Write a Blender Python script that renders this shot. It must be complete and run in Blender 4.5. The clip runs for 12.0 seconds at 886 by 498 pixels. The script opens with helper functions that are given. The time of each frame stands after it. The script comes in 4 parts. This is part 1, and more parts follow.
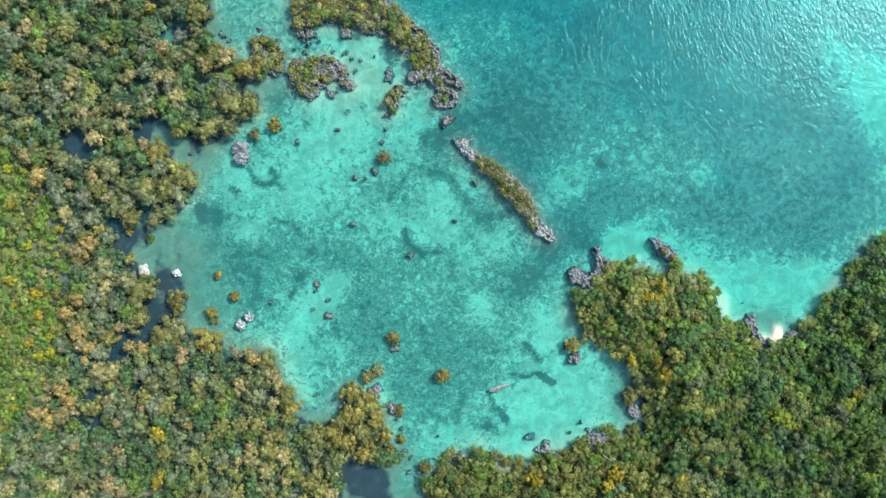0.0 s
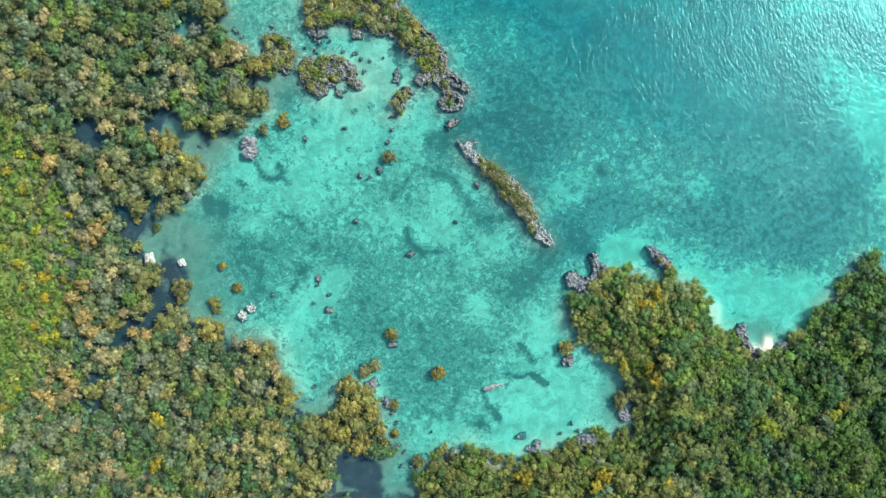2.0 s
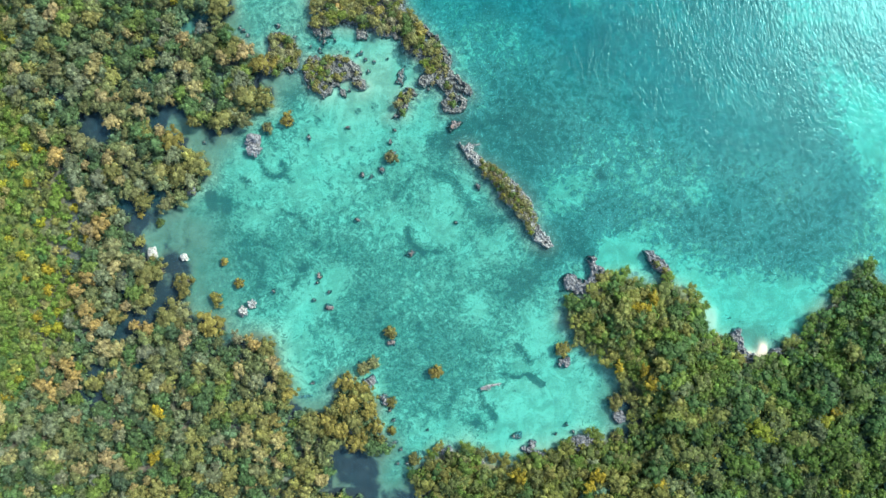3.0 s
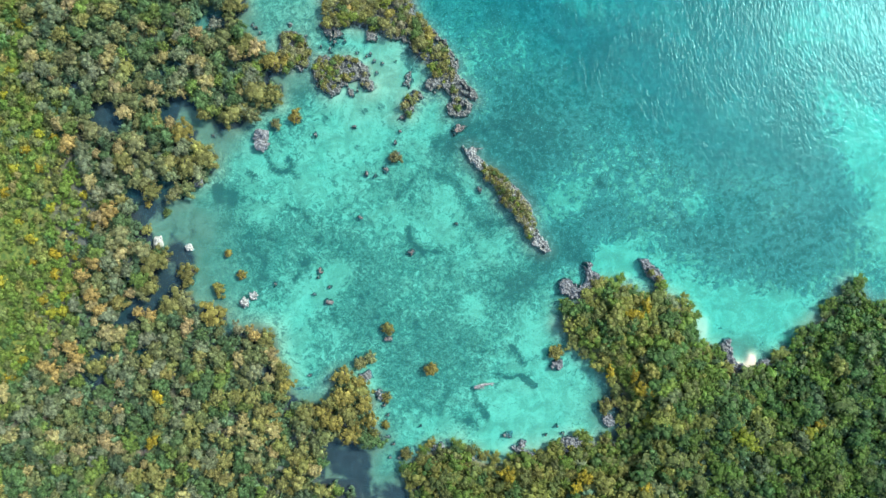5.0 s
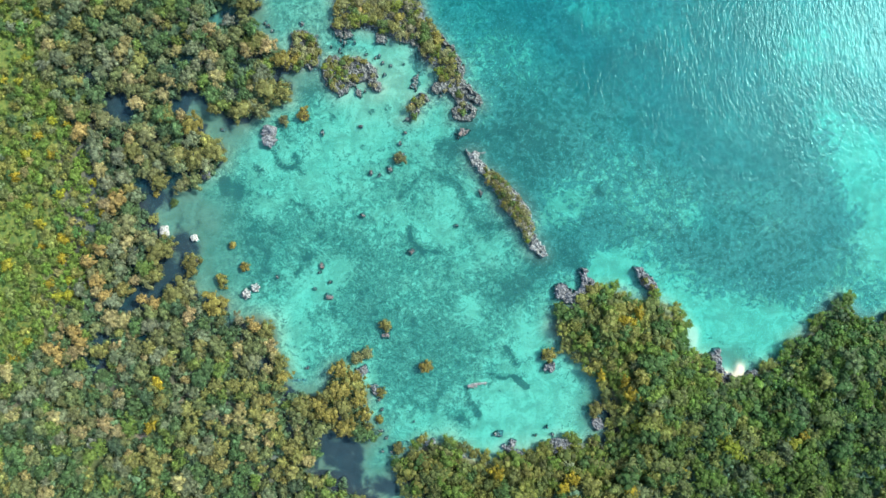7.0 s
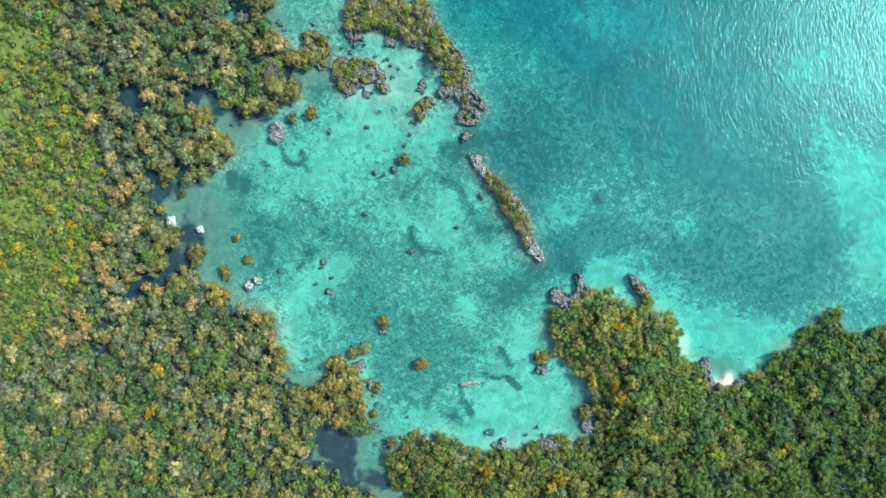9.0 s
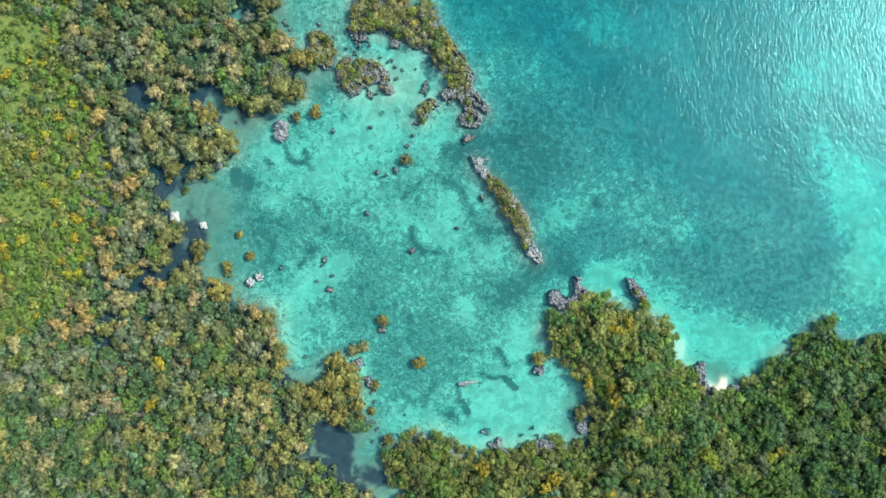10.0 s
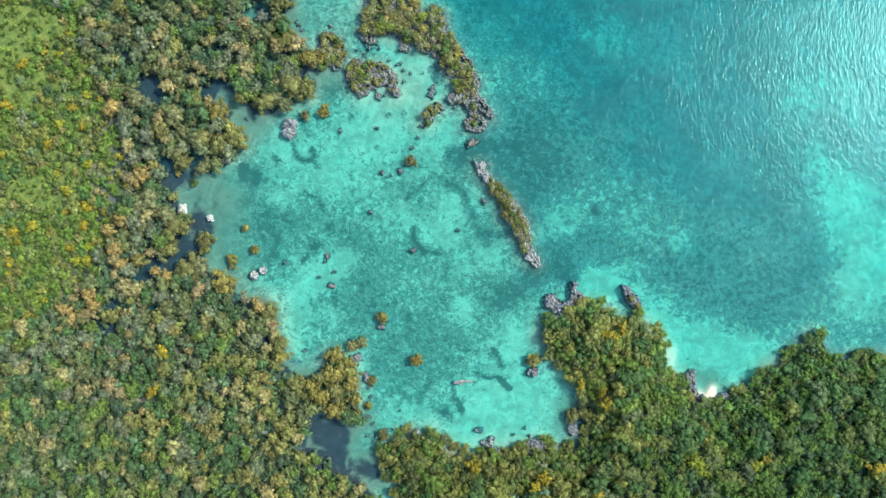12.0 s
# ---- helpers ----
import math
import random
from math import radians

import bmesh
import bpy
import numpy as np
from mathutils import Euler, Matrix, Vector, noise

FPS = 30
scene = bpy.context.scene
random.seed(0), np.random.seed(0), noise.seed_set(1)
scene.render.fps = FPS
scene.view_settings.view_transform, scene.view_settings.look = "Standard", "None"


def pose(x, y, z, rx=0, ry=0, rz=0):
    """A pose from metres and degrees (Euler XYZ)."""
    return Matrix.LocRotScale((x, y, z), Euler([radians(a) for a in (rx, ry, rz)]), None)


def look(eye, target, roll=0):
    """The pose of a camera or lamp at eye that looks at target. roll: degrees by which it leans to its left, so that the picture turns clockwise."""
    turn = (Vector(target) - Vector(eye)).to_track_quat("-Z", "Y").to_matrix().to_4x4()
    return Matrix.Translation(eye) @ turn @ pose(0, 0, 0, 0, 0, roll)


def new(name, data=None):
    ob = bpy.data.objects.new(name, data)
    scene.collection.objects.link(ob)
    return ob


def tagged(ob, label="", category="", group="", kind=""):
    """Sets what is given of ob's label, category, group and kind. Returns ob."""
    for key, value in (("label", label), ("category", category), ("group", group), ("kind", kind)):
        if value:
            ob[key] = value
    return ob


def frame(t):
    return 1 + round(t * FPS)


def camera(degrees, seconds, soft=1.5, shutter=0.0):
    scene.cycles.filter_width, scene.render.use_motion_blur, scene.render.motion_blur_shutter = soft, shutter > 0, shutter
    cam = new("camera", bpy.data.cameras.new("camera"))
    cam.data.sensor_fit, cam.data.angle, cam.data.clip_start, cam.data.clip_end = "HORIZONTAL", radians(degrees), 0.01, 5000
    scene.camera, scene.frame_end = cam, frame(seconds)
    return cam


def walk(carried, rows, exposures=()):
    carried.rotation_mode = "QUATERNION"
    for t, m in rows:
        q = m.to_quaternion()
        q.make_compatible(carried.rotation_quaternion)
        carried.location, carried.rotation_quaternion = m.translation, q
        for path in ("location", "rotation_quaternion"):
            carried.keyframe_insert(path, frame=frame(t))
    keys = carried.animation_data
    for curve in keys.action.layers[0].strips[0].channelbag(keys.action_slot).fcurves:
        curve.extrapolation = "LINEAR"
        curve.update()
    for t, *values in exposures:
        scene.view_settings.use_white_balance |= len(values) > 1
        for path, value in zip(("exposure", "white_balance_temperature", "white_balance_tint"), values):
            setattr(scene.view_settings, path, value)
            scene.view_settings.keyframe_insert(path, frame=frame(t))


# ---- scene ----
# ---- camera and its way: a drone rising straight up and turning slowly, looking down ----
cam = camera(66.0, 12.0, soft=1.45)
ALTITUDE = 120.7
PATH = [  # seconds, east, north, height, turn
    (0.0, 0.000, 0.000, 120.70, 0.000),
    (0.5, -0.026, -0.014, 121.33, 0.533),
    (1.0, -0.043, -0.023, 121.96, 1.074),
    (1.5, -0.053, -0.027, 122.60, 1.623),
    (2.0, -0.056, -0.027, 123.25, 2.178),
    (2.5, -0.053, -0.022, 123.90, 2.739),
    (3.0, -0.046, -0.013, 124.55, 3.305),
    (5.0, 0.015, 0.058, 127.23, 5.601),
    (5.5, 0.034, 0.083, 127.91, 6.180),
    (6.0, 0.053, 0.111, 128.60, 6.758),
    (6.5, 0.071, 0.141, 129.29, 7.335),
    (7.0, 0.086, 0.172, 129.99, 7.911),
    (9.0, 0.111, 0.315, 132.85, 10.184),
    (9.5, 0.104, 0.353, 133.58, 10.740),
    (10.0, 0.089, 0.391, 134.32, 11.289),
    (10.5, 0.066, 0.429, 135.06, 11.832),
    (11.0, 0.035, 0.468, 135.81, 12.366),
    (11.5, -0.006, 0.506, 136.57, 12.891),
    (12.0, -0.058, 0.543, 137.34, 13.407),
]
walk(cam, [(t, pose(x, y, z, 0, 0, turn)) for t, x, y, z, turn in PATH],
     exposures=[(0.0, 1.06), (12.0, 1.06)])


# ---- light: low hazy sun in the north-east, clear sky ----
SUN_AZIMUTH, SUN_HEIGHT = 56.5, 46.0          # clockwise from north (+y), above the horizon
sky = bpy.data.worlds.new("sky")
scene.world = sky
sky.use_nodes = True
sky_nodes = sky.node_tree.nodes
sky_tex = sky_nodes.new("ShaderNodeTexSky")
sky_tex.sky_type = "NISHITA"
sky_tex.sun_disc = False
sky_tex.sun_elevation, sky_tex.sun_rotation = radians(SUN_HEIGHT), radians(SUN_AZIMUTH)
sky_tex.dust_density = 2.5
sky.node_tree.links.new(sky_tex.outputs[0], sky_nodes["Background"].inputs[0])
sky_nodes["Background"].inputs[1].default_value = 0.15
sun_data = bpy.data.lights.new("sun", "SUN")
sun_data.energy, sun_data.angle, sun_data.color = 2.65, radians(9.0), (1.0, 0.955, 0.85)
sun = new("sun", sun_data)
sun_way = Vector((math.sin(radians(SUN_AZIMUTH)) * math.cos(radians(SUN_HEIGHT)),
                  math.cos(radians(SUN_AZIMUTH)) * math.cos(radians(SUN_HEIGHT)), math.sin(radians(SUN_HEIGHT))))
sun.matrix_world = look(sun_way * 300, (0, 0, 0))

# ---- materials ----


class Nodes:
    """A short hand for building one node material."""

    def __init__(self, name):
        self.mat = bpy.data.materials.new(name)
        self.mat.use_nodes = True
        self.tree = self.mat.node_tree
        self.tree.nodes.clear()
        self.out = self.add("OutputMaterial")

    def add(self, kind, **values):
        node = self.tree.nodes.new("ShaderNode" + kind)
        for key, value in values.items():
            setattr(node, key, value)
        return node

    def put(self, socket, value):
        if isinstance(value, bpy.types.NodeSocket):
            self.tree.links.new(value, socket)
        elif isinstance(value, tuple) and len(value) == 3 and socket.type == "RGBA":
            socket.default_value = (*value, 1)
        else:
            socket.default_value = value

    def math(self, op, a, b=0.0, c=0.0, clamp=False):
        node = self.add("Math", operation=op, use_clamp=clamp)
        for socket, value in zip(node.inputs, (a, b, c)):
            self.put(socket, value)
        return node.outputs[0]

    def mix(self, fac, a, b, blend="MIX"):
        node = self.add("MixRGB", blend_type=blend)
        for socket, value in zip(node.inputs, (fac, a, b)):
            self.put(socket, value)
        return node.outputs[0]

    def step(self, value, low, high, to_low=0.0, to_high=1.0):
        node = self.add("MapRange", interpolation_type="SMOOTHSTEP")
        for socket, v in zip(node.inputs, (value, low, high, to_low, to_high)):
            self.put(socket, v)
        return node.outputs[0]

    def place(self):
        return self.add("NewGeometry").outputs["Position"]

    def noise(self, vector, scale, detail=4.0, rough=0.55, warp=0.0):
        node = self.add("TexNoise")
        self.put(node.inputs["Vector"], vector)
        node.inputs["Scale"].default_value, node.inputs["Detail"].default_value = scale, detail
        node.inputs["Roughness"].default_value, node.inputs["Distortion"].default_value = rough, warp
        return node.outputs[0]

    def attribute(self, name):
        return self.add("Attribute", attribute_name=name)

    def bump(self, height, strength, distance):
        node = self.add("Bump")
        self.put(node.inputs["Height"], height)
        self.put(node.inputs["Strength"], strength)
        node.inputs["Distance"].default_value = distance
        return node.outputs[0]

    def surface(self, colour, rough=0.8, normal=None, specular=0.3):
        shader = self.add("BsdfPrincipled")
        self.put(shader.inputs["Base Color"], colour)
        self.put(shader.inputs["Roughness"], rough)
        shader.inputs["Specular IOR Level"].default_value = specular
        if normal is not None:
            self.put(shader.inputs["Normal"], normal)
        return shader.outputs[0]

    def done(self, shader):
        self.tree.links.new(shader, self.out.inputs[0])
        return self.mat


def leaf_material(name, per_object):
    n = Nodes(name)
    p = n.place()
    base = n.add("ObjectInfo").outputs["Color"] if per_object else n.attribute("leaf_tint").outputs["Color"]
    clump = n.step(n.noise(p, 1.0, 3), 0.3, 0.7, 0.72, 1.28)
    leaf = n.add("NewGeometry").outputs["Random Per Island"]
    value = n.math("MULTIPLY", clump, n.math("MULTIPLY_ADD", leaf, 0.8, 0.62))
    value = n.math("MULTIPLY", value, n.step(n.noise(p, 5.5, 3, 0.7), 0.36, 0.64, 0.7, 1.27))
    grey = n.add("CombineColor")
    for socket in grey.inputs:
        n.put(socket, value)
    colour = n.mix(1.0, base, grey.outputs[0], "MULTIPLY")
    # drier, tanner clumps; sunlit lobe tops are put into this colour too
    dry = n.step(n.noise(p, 1.5, 3, 0.6), 0.5, 0.66, 0.0, 0.75)
    colour = n.mix(dry, colour, n.mix(1.0, colour, (1.22, 1.14, 1.0), "MULTIPLY"))
    diffuse = n.surface(colour, 0.55, specular=0.25)
    through_leaf = n.add("BsdfTranslucent")
    n.put(through_leaf.inputs[0], colour)
    both = n.add("MixShader")
    both.inputs[0].default_value = 0.44
    n.tree.links.new(diffuse, both.inputs[1])
    n.tree.links.new(through_leaf.outputs[0], both.inputs[2])
    return n.done(both.outputs[0])


def bark_material():
    n = Nodes("grey_bark")
    p = n.place()
    colour = n.mix(n.noise(p, 3.0, 5), (0.10, 0.075, 0.055), (0.27, 0.23, 0.19))
    return n.done(n.surface(colour, 0.9, n.bump(n.noise(p, 14.0, 3), 0.6, 0.03)))


def rock_material(name, dark, light, stain):
    n = Nodes(name)
    p = n.place()
    colour = n.mix(n.step(n.noise(p, 2.6, 6, 0.72), 0.42, 0.6), dark, light)
    colour = n.mix(n.step(n.noise(p, 0.7, 4), 0.52, 0.7, 0.0, 0.7), colour, stain)
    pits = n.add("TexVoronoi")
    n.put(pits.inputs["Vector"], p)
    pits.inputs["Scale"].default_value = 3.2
    # shade down in the pits is put into the colour, near black
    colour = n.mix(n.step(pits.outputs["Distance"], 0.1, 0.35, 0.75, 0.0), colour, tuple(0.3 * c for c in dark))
    relief = n.math("ADD", n.noise(p, 5.0, 5, 0.7), pits.outputs["Distance"])
    return n.done(n.surface(colour, 0.9, n.bump(relief, 0.8, 0.12)))


def ground_material():
    """Sea bed, mud and forest floor in one sheet: sand, weed, silt and litter by their cover on the plan."""
    n = Nodes("sea_bed_and_forest_floor")
    p = n.place()
    cover = n.attribute("cover").outputs["Color"]
    split = n.add("SeparateColor")
    n.put(split.inputs[0], cover)
    weed, silt, land = split.outputs
    deep = n.attribute("deep").outputs["Fac"]
    beach = n.attribute("beach").outputs["Fac"]
    coarse, mid, fine = n.noise(p, 0.3, 4, 0.6, 0.9), n.noise(p, 1.0, 2.5, 0.58, 0.9), n.noise(p, 4.2, 3, 0.75, 0.3)
    broad = n.noise(p, 0.045, 3, 0.5)
    sand = n.mix(n.step(coarse, 0.35, 0.65), (0.40, 0.395, 0.295), (0.555, 0.54, 0.41))
    sand = n.mix(n.step(mid, 0.42, 0.66, 0.0, 0.15), sand, (0.28, 0.29, 0.23))
    sand = n.mix(n.step(fine, 0.45, 0.64, 0.0, 0.2), sand, (0.24, 0.25, 0.19))
    sand = n.mix(n.step(n.noise(p, 0.5, 7, 0.65, 0.6), 0.48, 0.53, 0.0, 0.24), sand, (0.27, 0.29, 0.215))
    pans = n.noise(p, 0.3, 5, 0.58, 1.4)
    sand = n.mix(n.step(pans, 0.5, 0.515, 0.0, 0.25), sand, (0.61, 0.595, 0.465))
    turf = n.mix(n.step(fine, 0.32, 0.66), (0.165, 0.205, 0.165), (0.28, 0.315, 0.25))
    lace = n.noise(p, 1.7, 5, 0.7, 0.5)
    turf = n.mix(n.step(lace, 0.52, 0.57, 0.0, 0.5), turf, (0.34, 0.36, 0.27))
    turf = n.mix(n.step(lace, 0.46, 0.42, 0.0, 0.5), turf, (0.07, 0.10, 0.09))
    along = n.add("VectorMath", operation="DOT_PRODUCT")
    n.put(along.inputs[0], p)
    along.inputs[1].default_value = (0.72, 0.69, 0.0)
    turf = n.mix(n.step(along.outputs["Value"], 6.0, 22.0), turf, n.mix(n.step(fine, 0.32, 0.66), (0.125, 0.155, 0.155), (0.27, 0.30, 0.28)))
    spread = n.math("ADD", n.math("MULTIPLY", coarse, 0.27), n.math("ADD", n.math("MULTIPLY", mid, 0.63), n.math("MULTIPLY", fine, 0.1)))
    spread = n.math("ADD", spread, n.math("MULTIPLY_ADD", weed, 0.38, -0.19))
    bed = n.mix(n.step(spread, 0.5, 0.516, 0.0, 0.8), sand, turf)
    thick = n.math("ADD", n.noise(p, 0.9, 7, 0.7, 0.4), n.math("MULTIPLY_ADD", weed, 0.36, -0.245))
    bed = n.mix(n.step(thick, 0.52, 0.6, 0.0, 0.75), bed, (0.085, 0.12, 0.11))
    crust = n.math("ABSOLUTE", n.math("SUBTRACT", spread, 0.508))
    bed = n.mix(n.math("MULTIPLY", n.step(crust, 0.004, 0.014, 0.78, 0.0), n.step(n.noise(p, 0.5, 3), 0.38, 0.54)), bed, (0.065, 0.10, 0.09))
    seam = n.math("ABSOLUTE", n.math("SUBTRACT", n.noise(p, 0.75, 6, 0.62, 0.6), 0.5))
    seam = n.math("MULTIPLY", n.step(seam, 0.0, 0.022, 0.8, 0.0), n.step(weed, 0.15, 0.6, 0.15, 1.0))
    bed = n.mix(seam, bed, (0.07, 0.105, 0.095))
    swirl = n.math("PINGPONG", n.math("MULTIPLY", n.noise(p, 0.75, 2.5, 0.55, 1.4), 8.0), 0.5)
    bed = n.mix(n.math("MULTIPLY", n.step(swirl, 0.05, 0.12, 0.74, 0.0), n.step(weed, 0.28, 0.6, 0.12, 1.0)), bed, (0.075, 0.115, 0.10))
    strand = n.math("ADD", n.attribute("strands").outputs["Fac"], n.math("MULTIPLY", n.math("SUBTRACT", mid, 0.5), 1.3))
    vein = n.math("ABSOLUTE", n.math("SUBTRACT", n.noise(p, 0.2, 7, 0.66, 0.8), 0.5))
    bed = n.mix(n.math("MULTIPLY", n.step(vein, 0.0, 0.022, 0.55, 0.0), n.step(weed, 0.1, 0.5, 0.25, 1.0)), bed, (0.075, 0.11, 0.10))
    brim = n.math("ABSOLUTE", n.math("SUBTRACT", pans, 0.5))
    bed = n.mix(n.math("MULTIPLY", n.step(brim, 0.0, 0.014, 0.5, 0.0), n.step(coarse, 0.4, 0.6)), bed, (0.12, 0.155, 0.13))
    grain = n.step(n.noise(p, 5.5, 3, 0.65), 0.56, 0.63, 0.0, 0.36)
    bed = n.mix(n.math("MULTIPLY", grain, n.step(weed, 0.2, 0.7, 0.3, 1.0)), bed, (0.09, 0.125, 0.105))
    bed = n.mix(n.math("MULTIPLY", deep, n.step(broad, 0.35, 0.65, 0.2, 0.5)), bed, (0.205, 0.25, 0.245))
    # streaks of sky gleam and lensing by the waves, painted on the deep bed
    combed = n.add("Mapping", vector_type="TEXTURE")
    n.put(combed.inputs["Vector"], p)
    combed.inputs["Rotation"].default_value = (0, 0, radians(20))
    combed.inputs["Scale"].default_value = (1.0, 2.4, 1.0)
    wave_light = n.math("ADD", n.math("MULTIPLY", n.noise(combed.outputs[0], 2.2, 3, 0.65, 0.3), 0.7), n.math("MULTIPLY", fine, 0.3))
    bed = n.mix(n.math("MULTIPLY", deep, n.step(wave_light, 0.53, 0.61, 0.0, 0.42)), bed, (0.36, 0.37, 0.34))
    bed = n.mix(n.math("MULTIPLY", deep, n.step(wave_light, 0.49, 0.39, 0.0, 0.45)), bed, (0.10, 0.13, 0.14))
    meadow = n.step(n.noise(p, 0.13, 7, 0.66, 0.5), 0.46, 0.58, 0.0, 0.62)
    bed = n.mix(n.math("MULTIPLY", n.step(deep, 0.1, 0.6), meadow), bed, (0.115, 0.15, 0.14))
    bed = n.mix(n.step(strand, 0.5, 0.56, 0.0, 0.78), bed, (0.085, 0.12, 0.11))
    silt = n.math("ADD", silt, n.math("MULTIPLY", n.math("SUBTRACT", n.noise(p, 0.4, 4, 0.6, 0.6), 0.5), n.step(silt, 0.05, 0.5, 0.0, 0.9)))
    mud = n.mix(mid, (0.036, 0.036, 0.05), (0.075, 0.075, 0.09))
    milk = n.mix(n.step(coarse, 0.35, 0.65), (0.215, 0.20, 0.15), (0.28, 0.26, 0.20))
    mud = n.mix(n.step(silt, 0.62, 0.95), milk, mud)
    bed = n.mix(n.math("MULTIPLY", n.step(silt, 0.0, 0.6), n.math("MAXIMUM", n.step(silt, 0.3, 0.65), n.step(spread, 0.49, 0.52, 1.0, 0.72))), bed, mud)
    litter = n.mix(n.step(n.noise(p, 0.9, 6, 0.7), 0.35, 0.65), (0.085, 0.12, 0.058), (0.17, 0.21, 0.085))
    litter = n.mix(n.step(n.noise(p, 0.12, 3), 0.5, 0.65, 0.0, 0.7), litter, (0.07, 0.12, 0.025))
    turf_green = n.mix(n.step(n.noise(p, 1.4, 5, 0.7), 0.38, 0.62), (0.06, 0.125, 0.038), (0.155, 0.205, 0.05))
    turf_green = n.mix(n.math("MULTIPLY", n.step(n.noise(p, 0.35, 4, 0.6), 0.5, 0.62, 0.0, 0.4), n.step(n.attribute("scrub").outputs["Fac"], 0.8, 1.0)), turf_green, (0.17, 0.20, 0.055))
    litter = n.mix(n.attribute("scrub").outputs["Fac"], litter, turf_green)
    colour = n.mix(land, bed, litter)
    crag = n.mix(n.step(n.noise(p, 3.0, 6, 0.7), 0.42, 0.6), (0.042, 0.05, 0.052), (0.22, 0.265, 0.255))
    colour = n.mix(n.attribute("stone").outputs["Fac"], colour, crag)
    colour = n.mix(beach, colour, n.mix(fine, (0.50, 0.48, 0.38), (0.62, 0.59, 0.48)))
    return n.done(n.surface(colour, 0.95, n.bump(n.math("ADD", mid, fine), n.math("MULTIPLY_ADD", n.attribute("stone").outputs["Fac"], 0.5, 0.45), 0.2), 0.1))


def water_material():
    n = Nodes("clear_turquoise_water")
    p = n.place()
    chop = n.attribute("chop").outputs["Fac"]
    combed = n.add("Mapping", vector_type="TEXTURE")
    n.put(combed.inputs["Vector"], p)
    combed.inputs["Rotation"].default_value = (0, 0, radians(15))
    combed.inputs["Scale"].default_value = (1.0, 2.0, 1.0)
    wavelets = n.noise(combed.outputs[0], 2.9, 0.5, 0.5, 0.7)
    ripple = n.noise(combed.outputs[0], 4.8, 0.0, 0.5, 0.5)
    drift = n.step(n.noise(p, 0.13, 5, 0.62, 0.4), 0.34, 0.66, 0.62, 1.3)
    longer = n.noise(combed.outputs[0], 1.65, 0.0, 0.5, 0.6)
    height = n.math("ADD", n.math("MULTIPLY", longer, 0.52), n.math("ADD", n.math("MULTIPLY", wavelets, 0.46), n.math("MULTIPLY", ripple, 0.2)))
    normal = n.bump(height, n.math("MULTIPLY", drift, n.math("MULTIPLY_ADD", chop, 0.7, 0.1)), 0.124)
    clear = n.add("BsdfTransparent")
    depth_here = n.attribute("depth").outputs["Fac"]
    tint = n.add("CombineColor")
    for socket, loss in zip(tint.inputs, (1.12, 0.08, 0.03)):
        n.put(socket, n.math("EXPONENT", n.math("MULTIPLY", depth_here, -loss)))
    n.put(clear.inputs[0], tint.outputs[0])
    gloss = n.add("BsdfGlossy")
    n.put(gloss.inputs["Color"], (0.37, 0.9, 0.93))
    gloss.inputs["Roughness"].default_value = 0.29
    n.put(gloss.inputs["Normal"], normal)
    fresnel = n.add("Fresnel")
    fresnel.inputs["IOR"].default_value = 1.33
    n.put(fresnel.inputs["Normal"], normal)
    both = n.add("MixShader")
    n.put(both.inputs[0], fresnel.outputs[0])
    n.tree.links.new(clear.outputs[0], both.inputs[1])
    n.tree.links.new(gloss.outputs[0], both.inputs[2])
    return n.done(both.outputs[0])


LEAF, LEAF_MANY = leaf_material("leaves", True), leaf_material("forest_leaves", False)
BARK = bark_material()
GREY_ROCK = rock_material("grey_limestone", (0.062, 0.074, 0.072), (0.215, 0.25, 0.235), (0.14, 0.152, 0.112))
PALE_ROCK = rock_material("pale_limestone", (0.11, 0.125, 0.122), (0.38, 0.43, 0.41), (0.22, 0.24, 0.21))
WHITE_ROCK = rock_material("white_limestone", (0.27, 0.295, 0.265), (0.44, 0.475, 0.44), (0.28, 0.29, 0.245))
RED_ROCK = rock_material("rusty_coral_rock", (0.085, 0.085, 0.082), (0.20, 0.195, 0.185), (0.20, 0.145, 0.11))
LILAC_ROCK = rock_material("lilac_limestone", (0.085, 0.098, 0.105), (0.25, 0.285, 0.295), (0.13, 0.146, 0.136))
WATER, GROUND = water_material(), ground_material()

# ---- the plan: a survey grid of 0.1 m squares, counted east and south from its north-west corner ----
GRID, EAST0, NORTH0 = 0.1, 784, 441


def on_plan(gx, gy, z=0.0):
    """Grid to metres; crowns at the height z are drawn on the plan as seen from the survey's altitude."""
    k = GRID * (1 - z / ALTITUDE)
    return np.array([(gx - EAST0) * k, (NORTH0 - gy) * k])


def outline(points, z=0.0):
    return np.array([on_plan(x, y, z) for x, y in points])


WEST_NORTH = [(-30000, -30000), (330, -30000), (340, -300), (372, -60), (372, 0), (378, 25), (355, 42), (350, 55), (392, 74), (415, 90), (442, 108),
              (446, 140), (432, 150), (457, 160), (458, 200), (425, 212), (398, 238), (372, 255), (335, 252), (318, 235), (262, 215), (255, 250),
              (300, 262), (300, 288), (342, 300), (348, 330), (335, 350), (312, 362), (285, 395), (240, 395), (195, 408)]
WEST_MIDDLE = [(215, 440), (238, 462), (240, 492), (276, 502), (274, 526), (250, 545), (262, 565), (255, 582), (205, 596), (200, 622), (232, 622),
               (262, 590), (290, 568), (322, 575), (332, 602), (350, 586), (390, 592), (394, 622), (384, 640), (412, 622), (440, 612), (485, 620),
               (490, 650), (500, 680), (520, 702), (524, 735), (550, 757), (592, 752), (596, 700), (622, 682)]
